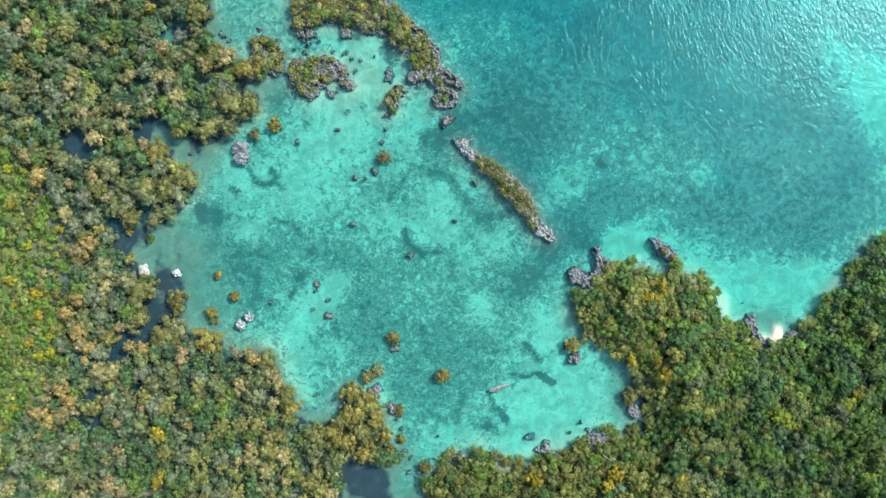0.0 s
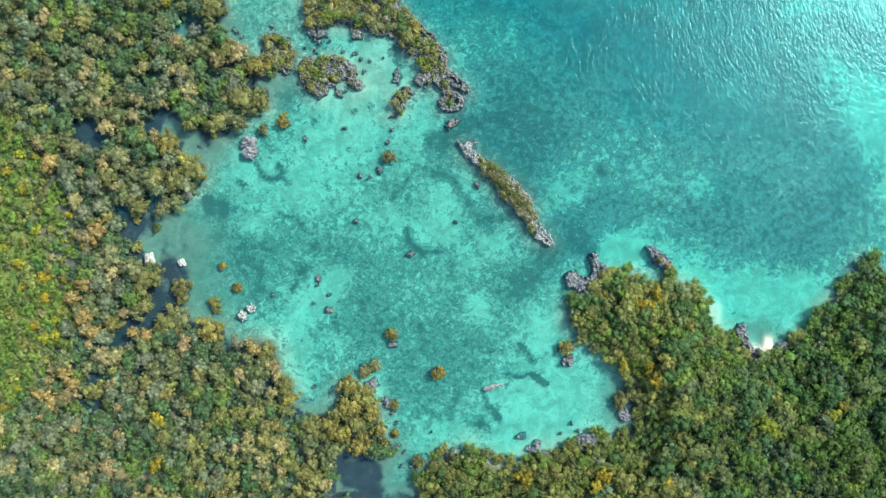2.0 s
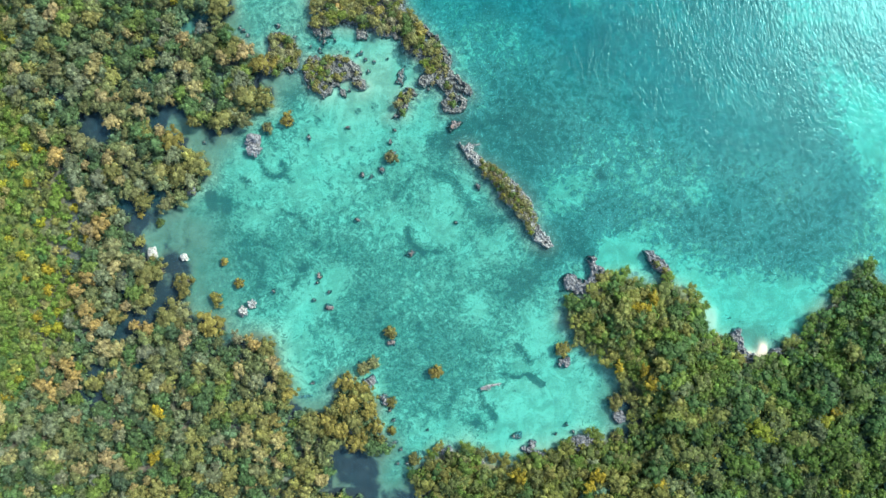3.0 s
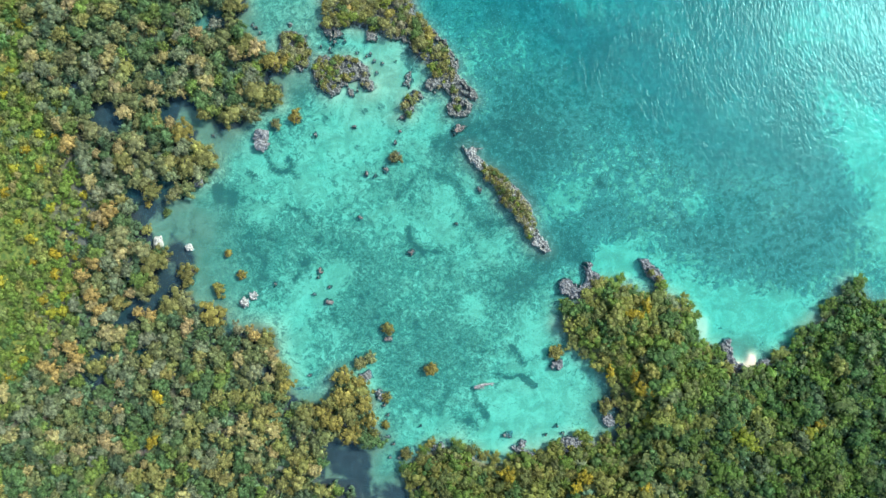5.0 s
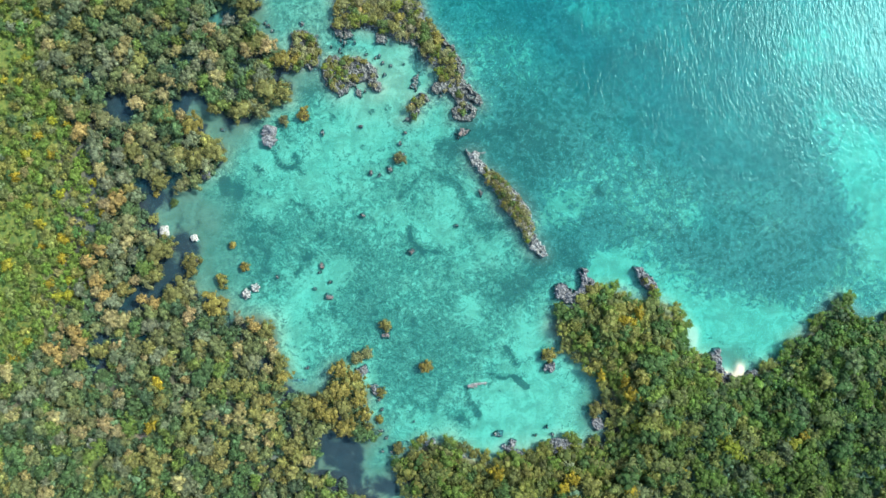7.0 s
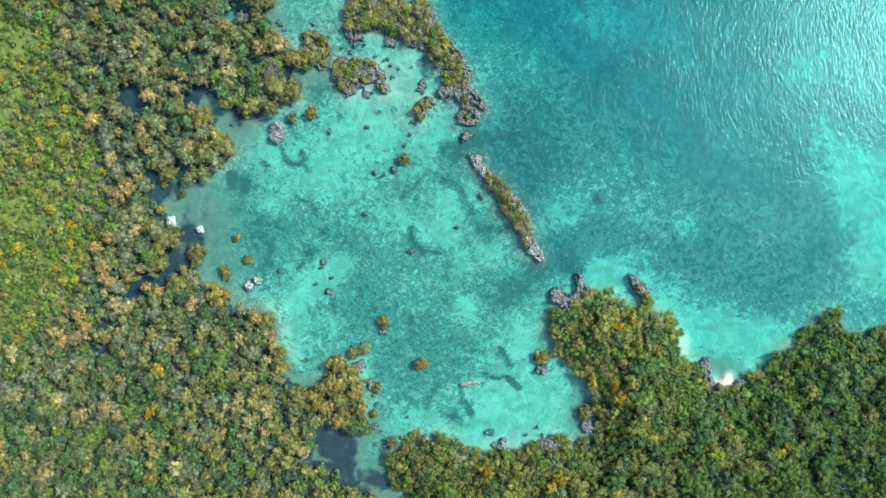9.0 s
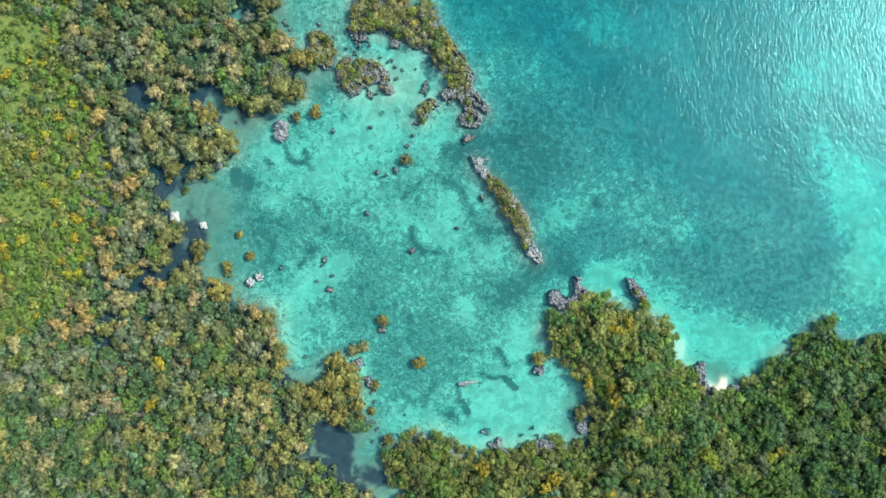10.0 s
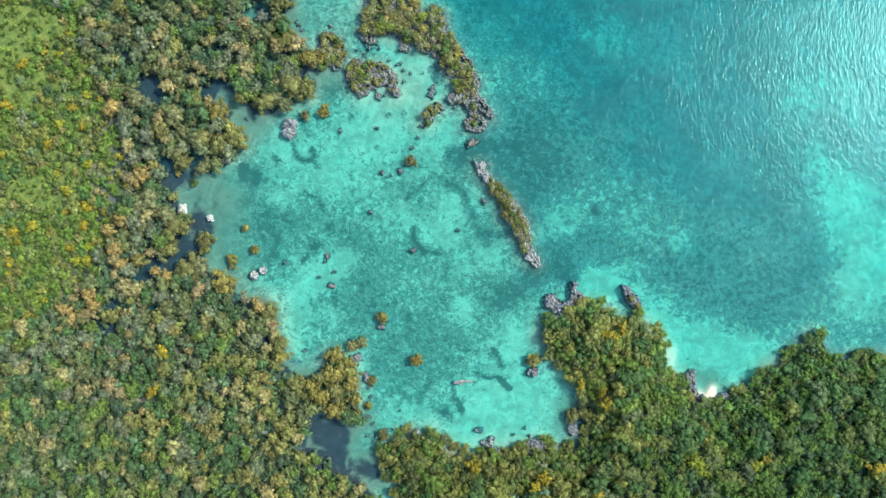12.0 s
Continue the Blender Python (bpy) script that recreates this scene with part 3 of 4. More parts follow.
def sea_waves(x, y):
    """Short wind waves: many small wave trains about one heading, with drifting strength."""
    height = np.zeros(x.shape)
    wave_rng = np.random.default_rng(3)
    for k in range(50):
        length = 1.5 * 2.2 ** wave_rng.random()
        heading = radians(8 + wave_rng.normal() * 23)
        turn = wave_rng.uniform(0, 6.28)
        height += 0.0004 * length * np.sin(6.2832 / length * (x * math.cos(heading) + y * math.sin(heading)) + turn)
    gusts = 0.85 + 0.15 * np.sin(x * 0.11 + 1.3 * np.sin(y * 0.07)) * np.sin(y * 0.13 + x * 0.03)
    return height * gusts


rippled = (abs(mx - 55) < 48.5) & (abs(my - 32) < 39.5)
wave_z = np.where(rippled, sea_waves(mx, my) * (0.04 + 0.96 * chop_cover), 0.0)
water_mesh = sheet_mesh("water", wx, wy, wave_z, WATER)
value_layer(water_mesh, "chop", chop_cover)
ix, iy = np.clip(np.searchsorted(axis_x, mx), 1, len(axis_x) - 1), np.clip(np.searchsorted(axis_y, my), 1, len(axis_y) - 1)
fx = np.clip((mx - axis_x[ix - 1]) / (axis_x[ix] - axis_x[ix - 1]), 0, 1)
fy = np.clip((my - axis_y[iy - 1]) / (axis_y[iy] - axis_y[iy - 1]), 0, 1)
bed_below = (ground_z[iy - 1, ix - 1] * (1 - fx) + ground_z[iy - 1, ix] * fx) * (1 - fy) + (ground_z[iy, ix - 1] * (1 - fx) + ground_z[iy, ix] * fx) * fy
value_layer(water_mesh, "depth", np.clip(-bed_below, 0, 5))
tagged(new("water", water_mesh), "clear turquoise sea water, calm lagoon, rippled open sea", "water", kind="structure")

# ---- plants ----
rng = np.random.default_rng(7)
OLIVE, TAN, GREYGREEN, GREEN = (0.160, 0.178, 0.058), (0.315, 0.258, 0.092), (0.172, 0.196, 0.088), (0.085, 0.148, 0.045)
BRIGHT, GOLD, YELLOW, DARK = (0.140, 0.196, 0.038), (0.225, 0.215, 0.056), (0.32, 0.28, 0.03), (0.070, 0.112, 0.046)
PALE = (0.205, 0.222, 0.130)
PALETTE = np.array([OLIVE, TAN, GREYGREEN, GREEN, BRIGHT, GOLD, YELLOW, DARK, PALE])


def leaf_tint(mix):
    """A foliage colour drawn from the palette by weights, a little varied."""
    w = np.array(mix, float)
    base = PALETTE[rng.choice(9, p=w / w.sum())]
    return np.clip(base * rng.uniform(0.86, 1.14) * rng.uniform(0.94, 1.06, 3), 0.01, 0.8)


PHI = (1 + 5 ** 0.5) / 2
BALL_V = np.array([(-1, PHI, 0), (1, PHI, 0), (-1, -PHI, 0), (1, -PHI, 0), (0, -1, PHI), (0, 1, PHI), (0, -1, -PHI), (0, 1, -PHI), (PHI, 0, -1), (PHI, 0, 1), (-PHI, 0, -1), (-PHI, 0, 1)]) / 1.902
BALL_F = [(0, 11, 5), (0, 5, 1), (0, 1, 7), (0, 7, 10), (0, 10, 11), (1, 5, 9), (5, 11, 4), (11, 10, 2), (10, 7, 6), (7, 1, 8),
          (3, 9, 4), (3, 4, 2), (3, 2, 6), (3, 6, 8), (3, 8, 9), (4, 9, 5), (2, 4, 11), (6, 2, 10), (8, 6, 7), (9, 8, 1)]


def crown_shape(radius, rise, lobes, leaves, leaf):
    """Crown round the origin: uneven clumps over a dome, each with a dense heart set with small leaf sprays."""
    verts, faces = [], []
    stretch, sway, top = rng.uniform(0.8, 1.2), rng.uniform(0, 6.28), rng.uniform(0.9, 1.1)
    for k in range(lobes):
        d = math.sqrt((k + 0.3) / lobes) * 0.84 * rng.uniform(0.88, 1.12)
        a = k * 2.39996 + rng.uniform(-0.35, 0.35)
        reach = radius * (1 + 0.16 * math.sin(2 * a + sway) + 0.1 * math.sin(3 * a - sway))
        c = np.array((d * reach * math.cos(a) * stretch, d * reach * math.sin(a) / stretch, rise * (0.55 * top - 0.85 * d * d + rng.uniform(-0.14, 0.18))))
        r = radius * rng.uniform(0.21, 0.35) * (1.15 - 0.35 * d) * (18 / lobes) ** 0.45
        start = len(verts)
        spin = rng.uniform(0, 6.28)
        turn = np.array([[math.cos(spin), -math.sin(spin), 0], [math.sin(spin), math.cos(spin), 0], [0, 0, 0.85]])
        verts += list(c + (BALL_V * rng.uniform(0.7, 1.02, (12, 1)) * r) @ turn.T)
        faces += [tuple(start + i for i in f) for f in BALL_F]
        for _ in range(leaves):
            v = rng.normal(size=3)
            v[2] = abs(v[2]) * 0.9 - 0.3
            v /= np.linalg.norm(v)
            p = c + v * r * rng.uniform(0.9, 1.38) * (1, 1, 0.85)
            nrm = v + rng.normal(size=3) * 0.55 + (0, 0, 0.3)
            nrm /= np.linalg.norm(nrm)
            t1 = np.cross(nrm, rng.normal(size=3))
            t1 /= np.linalg.norm(t1)
            t2 = np.cross(nrm, t1)
            s = leaf * rng.uniform(0.6, 1.3)
            start = len(verts)
            verts += [p - t1 * s, p - t2 * s * 0.6 + nrm * s * 0.1, p + t1 * s, p + t2 * s * 0.6 + nrm * s * 0.1]
            faces.append((start, start + 1, start + 2, start + 3))
    return np.array(verts), faces


def tube(verts, faces, a, b, ra, rb, sides=5):
    a, b = np.array(a, float), np.array(b, float)
    w = (b - a) / np.linalg.norm(b - a)
    u = np.cross(w, (0.3, 0.9, 0.2))
    u /= np.linalg.norm(u)
    v = np.cross(w, u)
    s = len(verts)
    for c, r in ((a, ra), (b, rb)):
        verts += [c + r * (u * math.cos(6.2832 * k / sides) + v * math.sin(6.2832 * k / sides)) for k in range(sides)]
    faces += [(s + k, s + (k + 1) % sides, s + sides + (k + 1) % sides, s + sides + k) for k in range(sides)]


def trunk_shape(height, radius, roots):
    """Tapered trunk with limbs, and arching stilt roots where the tree is a mangrove."""
    verts, faces = [], []
    fork = height * 0.5
    lean = rng.uniform(-0.2, 0.2, 2)
    tube(verts, faces, (0, 0, -0.6), (lean[0], lean[1], fork), 0.13, 0.09)
    for k in range(5):
        a = k * 1.2566 + rng.uniform(-0.3, 0.3)
        d = radius * rng.uniform(0.4, 0.65)
        elbow = (lean[0] + 0.5 * d * math.cos(a), lean[1] + 0.5 * d * math.sin(a), fork + (height - fork) * 0.35)
        tube(verts, faces, (lean[0], lean[1], fork * 0.9), elbow, 0.075, 0.05, 4)
        tube(verts, faces, elbow, (lean[0] + d * math.cos(a), lean[1] + d * math.sin(a), height * 0.95), 0.05, 0.02, 4)
    for k in range(roots):
        a = k * 6.2832 / max(1, roots) + rng.uniform(-0.3, 0.3)
        knee = (0.45 * math.cos(a), 0.45 * math.sin(a), 0.55)
        tube(verts, faces, (0, 0, 0.9), knee, 0.04, 0.035, 4)
        tube(verts, faces, knee, (0.8 * math.cos(a), 0.8 * math.sin(a), -0.7), 0.035, 0.025, 4)
    return np.array(verts), faces


def shape_mesh(name, shape, material):
    mesh = bpy.data.meshes.new(name)
    mesh.from_pydata(shape[0].tolist(), [], shape[1])
    mesh.materials.append(material)
    return mesh


# kinds of plant: crown radius, crown rise, height of the crown's middle, lobes, leaves a lobe, leaf size, stilt roots
KINDS = {"mangrove_tree": (1.75, 1.2, 2.1, 17, 17, 0.15, 5), "forest_tree": (1.4, 1.0, 2.3, 13, 15, 0.15, 0), "shrub": (1.0, 0.8, 0.6, 9, 14, 0.12, 0),
         "bush": (1.0, 0.7, 0.5, 15, 15, 0.11, 0), "undergrowth": (1.25, 0.6, 0.5, 6, 6, 0.22, 0)}
SHAPES = {k: [(crown_shape(r, rise, lobes, leaves, leaf), trunk_shape(h, r, roots)) for _ in range(7)]
          for k, (r, rise, h, lobes, leaves, leaf, roots) in KINDS.items()}
MODELS = {}
for kind, shapes in list(SHAPES.items())[:4]:
    MODELS[kind] = [(shape_mesh(kind + "_crown", c, LEAF), shape_mesh(kind + "_trunk", t, BARK)) for c, t in shapes]


def ground_height(x, y):
    i = int(np.clip(np.searchsorted(axis_x, x), 1, len(axis_x) - 1))
    j = int(np.clip(np.searchsorted(axis_y, y), 1, len(axis_y) - 1))
    return float(ground_z[j, i])


def plant(kind, x, y, size, colour, label, category, group="", squash=1.0, foot=None):
    """One tree or shrub with its trunk and crown, standing on the ground at x, y."""
    crown_mesh, trunk_mesh = MODELS[kind][rng.integers(7)]
    base = new(kind)
    base.matrix_world = pose(x, y, ground_height(x, y) if foot is None else foot, 0, 0, rng.uniform(0, 360)) @ Matrix.Diagonal((size, size, size * squash, 1))
    trunk = new("trunk", trunk_mesh)
    crown = new("crown", crown_mesh)
    trunk.parent = crown.parent = base
    crown.location = (0, 0, KINDS[kind][2])
    crown.color = (*colour, 1)
    return tagged(base, label, category, group)


def scatter(poly, spacing, box, inset=0.0):
    """Jittered close-packed places within an outline and a box of metres."""
    x0, y0, x1, y1 = box
    rows = np.arange(y0, y1, spacing * 0.866)
    spots = np.array([(x + (0.5 * spacing if k % 2 else 0), y) for k, y in enumerate(rows) for x in np.arange(x0, x1, spacing)])
    spots = spots + rng.uniform(-0.36, 0.36, spots.shape) * spacing
    d = shore_distance(poly, spots[:, 0], spots[:, 1])
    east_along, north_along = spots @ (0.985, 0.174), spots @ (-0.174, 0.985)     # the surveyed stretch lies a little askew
    keep = (d > inset) & (abs(east_along) < 97) & (abs(north_along) < 61)
    return spots[keep], d[keep]


def forest(name, kind, places, sizes, tints, label, category, lift=0.0):
    """The uncountable rest of a wood, joined into one mesh of crowns and one of trunks."""
    cv, cf, ct, tv, tf, cn, tn = [], [], [], [], [], 0, 0
    for (x, y), s, tint in zip(places, sizes, tints):
        (v, f), (w, g) = SHAPES[kind][rng.integers(7)]
        a = rng.uniform(0, 6.28)
        turn = np.array([[math.cos(a), -math.sin(a), 0], [math.sin(a), math.cos(a), 0], [0, 0, s ** -0.5]]).T * s
        z = ground_height(x, y) + lift
        cv.append(v @ turn + (x, y, z + KINDS[kind][2] * s ** 0.5))
        cf += [tuple(i + cn for i in q) for q in f]
        ct.append(np.tile(tint, (len(v), 1)))
        cn += len(v)
        tv.append(w[:10] @ turn + (x, y, z))
        tf += [tuple(i + tn for i in q) for q in g[:5]]
        tn += 10
    base = new(name)
    crowns = shape_mesh(name + "_crowns", (np.concatenate(cv), cf), LEAF_MANY)
    colour_layer(crowns, "leaf_tint", np.concatenate(ct))
    ob = new("crowns", crowns)
    stems = new("trunks", shape_mesh(name + "_trunks", (np.concatenate(tv), tf), BARK))
    for o in (ob, stems):
        o.parent = base
        tagged(o, kind="stuff")
    return tagged(base, label, category, kind="stuff")


VIEW = (-108, -80, 108, 70)
CLEARINGS = [(-114, 182, 40), (-143, 251, 34), (-83, 506, 28), (-95, 300, 20), (-47, 509, 28), (-176, 188, 42), (-165, 240, 30), (-155, 285, 28), (-141, 335, 26), (-13, 530, 20), (20, 480, 14), (-20, 420, 12), (10, 330, 10)]
TAN_PATCHES = [(130, 525, 22, 1), (118, 560, 20, 1), (135, 590, 24, 1), (160, 625, 26, .8), (200, 650, 26, .7), (225, 655, 16, .8), (95, 700, 24, 1), (72, 740, 26, 1), (30, 780, 20, .8), (28, 275, 26, 1), (55, 310, 22, 1),
               (85, 335, 20, .8), (110, 280, 24, .7), (170, 330, 28, .7), (225, 295, 24, .6), (150, 425, 24, .8), (120, 440, 18, .8), (135, 380, 22, .6), (180, 100, 16, .8), (112, 185, 18, .8), (232, 135, 16, .8), (365, 135, 30, .7),
               (355, 170, 22, .6), (175, 212, 20, .6), (250, 620, 18, .8), (165, 75, 24, .5), (200, 20, 26, .5)]
GREY_PATCHES = [(175, 575, 26, 1), (180, 540, 20, 1), (135, 810, 34, .8), (150, 475, 24, .9), (330, 595, 18, 1), (215, 825, 26, .7), (230, 735, 34, .7), (140, 358, 20, .8), (20, 830, 34, .5), (320, 690, 40, .5), (80, 810, 40, .5), (60, 850, 40, .4)]
GREEN_PATCHES = [(275, 825, 42, 1), (365, 745, 26, 1), (165, 245, 16, .8), (120, 640, 20, .6), (40, 850, 30, .5), (180, 60, 60, .3), (60, 40, 50, .4), (330, 880, 30, .6), (180, 1000, 80, .5), (420, 1000, 60, .4)]


def rim_of_scrub(x, y):
    return float(ribbons(np.array([x]), np.array([y]), [(46, 1.0, *SCRUB_EDGE)])[0])


def west_mix(x, y):
    """Palette weights of the mangroves: tan along the scrub's rim, golden at the southern shore, olive and grey-green elsewhere."""
    rim = rim_of_scrub(x, y) * (1 if y < 22 else 0.5)
    south = soft(-y, 22, 36)
    golden = max(soft(x, -38, -20) * soft(-y, 20, 27), 0.5 * soft(x, -62, -44) * soft(-y, 9, 15))
    green = 4 * float(blots(np.array([x]), np.array([y]), GREEN_PATCHES)[0])
    khaki, fresh = stand(x, y, 8, 21), stand(x, y, 6, 33) ** 2
    green += 1.4 * fresh
    tan, grey = (float(blots(np.array([x]), np.array([y]), spots)[0]) for spots in (TAN_PATCHES, GREY_PATCHES))
    return (3.8, 0.3 + 1.5 * rim + 0.5 * south + 9 * tan + 1.2 * khaki, (1.2 + 3 * khaki + 8 * grey) * (1 - 0.6 * golden), 0.9 + 2.2 * south + green, 0.3 + 0.8 * south + 1.5 * green, 0.7 + 5.5 * golden + 0.9 * south, 0.02, 0.4, 0.06 + 0.12 * south + 1.2 * grey)


def scrub_mix(x, y):
    return (2.8, 0.5, 0.6, 1.8, 5.2, 2.6, 0.5, 0.05, 0.1)


def stand(x, y, size, seed):
    """Drifting share of a kind of leaf over the wood, 0 to 1."""
    return float(np.clip(0.5 + 1.1 * noise.fractal((x / size, y / size, seed), 1.0, 2.0, 3), 0, 1))


def east_mix(x, y):
    """Green wood, more golden at its southern lagoon shore and on the point."""
    golden = soft(-x, -28, -16) + 1.1 * math.exp(-((x - 34) ** 2 + (y + 7) ** 2) / 110) + 1.3 * math.exp(-((x - 31) ** 2 + (y + 39) ** 2) / 120) + 0.6 * math.exp(-(x - 37) ** 2 / 30 - (y + 26) ** 2 / 80)
    bright = 5 * float(blots(np.array([x]), np.array([y]), [(1240, 640, 40, 1), (1300, 650, 30, .8), (1190, 640, 26, .6), (1130, 520, 30, .5), (1260, 690, 30, .5)])[0])
    near = soft(-x, -58, -30)
    sunny, dim = stand(x, y, 9, 3), stand(x, y, 7, 11)
    return (1.2 + 2.2 * golden + 3.0 * near * sunny, 0.0, 0.2 + 0.5 * dim, 3.2, 2.8 + bright + 8.5 * sunny ** 2, 0.7 + 4.2 * golden + 3.0 * near * sunny, 0.3, 0.9 * dim * (1 - 0.8 * min(1, golden)), 0.02)


# bluish haze over the western woods and scrub, put into their leaf colours
WEST_CAST = np.array((0.945, 1.08, 1.36))


def east_cast(x, y):
    """The eastern trees are fresher in leaf, most of all inland."""
    return np.array((0.72 + 0.12 * soft(-x, -64, -40), 1.03, 1.02)) * (0.84 + 0.16 * soft(y, -36, -16)) * (0.86 + 0.14 * soft(-x, -72, -42))


def free(x, y, spots, z=2):
    """True where no round gap of the plan lies."""
    return all((x - cx) ** 2 + (y - cy) ** 2 > (r * GRID) ** 2 for (cx, cy), r in ((on_plan(a, b, z), r) for a, b, r in spots))


# large mangroves that stand out at the shore: grid x, grid y, crown radius, palette index
MARKED = [(620, 696, 18, 5), (650, 706, 15, 5), (625, 735, 22, 5), (665, 745, 18, 5), (640, 770, 20, 0), (680, 775, 15, 5), (610, 785, 20, 5), (650, 806, 22, 5), (690, 800, 11, 0), (600, 748, 16, 0),
          (275, 268, 24, 5), (325, 312, 25, 0), (292, 332, 24, 0), (270, 385, 17, 2), (225, 385, 19, 0), (240, 522, 26, 0), (222, 500, 20, 2), (262, 512, 18, 0), (242, 566, 17, 0), (288, 597, 27, 0)]
MARKED_B = [(312, 585, 20, 2), (365, 606, 25, 5), (414, 626, 13, 8), (445, 634, 15, 1), (470, 642, 19, 0), (430, 120, 21, 5), (402, 178, 28, 0), (440, 182, 20, 0), (365, 228, 22, 0), (310, 232, 14, 0),
            (346, 16, 25, 0), (378, 95, 22, 0), (505, 700, 18, 0), (515, 725, 15, 5), (560, 775, 22, 0), (590, 770, 18, 5), (135, 528, 18, 1), (112, 556, 15, 1), (136, 588, 18, 1), (155, 618, 15, 1)]
MARKED_C = [(105, 695, 18, 1), (118, 712, 14, 1), (66, 732, 16, 1), (84, 748, 14, 1), (225, 615, 12, 1), (248, 622, 14, 1), (62, 312, 18, 1), (165, 330, 22, 0), (190, 300, 20, 2), (105, 285, 20, 2),
            (150, 432, 20, 1), (180, 470, 24, 2), (160, 490, 18, 2)]
for tx, ty, tr, tone in MARKED + MARKED_B + MARKED_C:
    x, y = on_plan(tx, ty, 3)
    plant("mangrove_tree", x, y, tr * GRID / 1.7, PALETTE[tone] * rng.uniform(0.92, 1.1), "broad mangrove tree with a dense lobed crown", "tree", "mangroves along the shore", 1.7 / max(1.3, tr * GRID))
TAKEN = [(a, b, 0.8 * r) for a, b, r, _ in MARKED + MARKED_B + MARKED_C]

places, d = scatter(SHORES["west"], 2.5, VIEW, 0.35)
order = [i for i in np.argsort(d) if free(*places[i], WET_GAPS) and free(*places[i], TAKEN, 3) and not inside(SCRUB, places[i:i + 1, 0], places[i:i + 1, 1])[0]]
for i in order[:250]:
    x, y = places[i]
    plant("mangrove_tree", x, y, rng.uniform(0.6, 1.1), leaf_tint(west_mix(x, y)) * WEST_CAST, "olive-brown mangrove tree with a lobed crown at the lagoon's edge", "tree", "mangroves along the shore")
rest = order[250:]
forest("mangrove_forest", "mangrove_tree", places[rest], rng.uniform(0.52, 1.12, len(rest)), [leaf_tint(west_mix(*places[i])) * WEST_CAST for i in rest],
       "dense mangrove wood of olive, tan and grey-green crowns", "forest")
places, d = scatter(SHORES["west"], 2.0, VIEW, 1.1)
low = [i for i in range(len(places)) if free(*places[i], WET_GAPS) and not inside(SCRUB, places[i:i + 1, 0], places[i:i + 1, 1])[0]]
# tint lifted and cooled: haze over the shaded gaps is put into it
forest("undergrowth", "undergrowth", places[low], rng.uniform(0.7, 1.3, len(low)), [np.array((0.088, 0.165, 0.088)) * rng.uniform(0.7, 1.5) for _ in low],
       "deep green undergrowth below the mangroves", "undergrowth")
places, d = scatter(SCRUB, 1.9, VIEW, -0.5)
heath = [i for i in range(len(places)) if free(*places[i], CLEARINGS)]
forest("scrub", "shrub", places[heath], rng.uniform(0.7, 1.45, len(heath)), [leaf_tint(scrub_mix(*places[i])) * WEST_CAST * (0.97, 1.04, 0.85) for i in heath],
       "low bright green scrub with yellow-orange leaves", "scrub")
grass, d = scatter(SCRUB, 1.7, VIEW, -0.5)
grass = [g for g in grass if not free(*g, CLEARINGS)]
forest("grass", "shrub", grass, rng.uniform(0.3, 0.75, len(grass)), [np.array((0.15, 0.235, 0.05)) * rng.uniform(0.85, 1.25) for _ in grass], "bright green grassy clearing in the scrub", "grass")

places, d = scatter(SHORES["east"], 2.15, VIEW, -0.5)
BEACH_GAPS = [(1036, 506, 15), (1060, 488, 11), (1016, 500, 10), (1362, 600, 16), (1340, 598, 12), (1330, 580, 12), (1377, 592, 15), (1346, 620, 9), (1398, 598, 9), (1062, 780, 14), (972, 806, 12), (860, 816, 10)]
order = [i for i in np.argsort(d) if free(*places[i], BEACH_GAPS)]
for rank, i in enumerate(order[:290]):
    x, y = places[i]
    plant("forest_tree", x, y, rng.uniform(0.75, 1.15), leaf_tint(east_mix(x, y)) * east_cast(x, y), "green coastal tree with a lobed crown beside the water", "tree", "trees along the shore",
          0.5 if rank < 160 else 0.8)
rest = order[290:]
lows, d = scatter(SHORES["east"], 2.2, VIEW, 1.2)
lows = [(p, q) for p, q in zip(lows, d) if free(*p, BEACH_GAPS)]
# away from the shore, cool shade between the crowns is put into the tint
forest("coastal_undergrowth", "undergrowth", [p for p, _ in lows], rng.uniform(0.9, 1.5, len(lows)),
       [leaf_tint(east_mix(*p)) * east_cast(*p) if q < 9 else np.array((0.09, 0.185, 0.115)) * rng.uniform(0.8, 1.35) for p, q in lows],
       "deep green undergrowth below the coastal trees", "undergrowth", 0.9)
forest("coastal_forest", "forest_tree", places[rest], 0.78 * 2.4 ** (rng.random(len(rest)) ** 1.4), [leaf_tint(east_mix(*places[i])) * east_cast(*places[i]) for i in rest],
       "dense dark green coastal wood with a few yellow crowns", "forest")

# trees whose leaves have turned yellow, standing out of the canopy
YELLOW_TREES = [(278, 770, 13), (275, 855, 13), (130, 460, 11), (18, 360, 12), (15, 70, 9), (65, 556, 12), (48, 608, 11), (945, 850, 16), (1152, 527, 15), (1180, 664, 17), (1176, 508, 12),
                (1345, 725, 10), (1462, 757, 11), (1210, 776, 9), (1290, 796, 12), (1202, 846, 16), (60, 520, 12), (1518, 698, 14), (1730, 662, 17), (1090, 838, 15), (1075, 860, 13), (1120, 640, 11), (1165, 640, 12)]
YELLOW_SCRUB = [(-130, 271, 13), (-46, 415, 13), (-13, 332, 10), (-69, 602, 11), (-1, 761, 11), (-62, 665, 12), (-144, 357, 12), (36, 300, 9), (20, 540, 9), (96, 520, 9)]
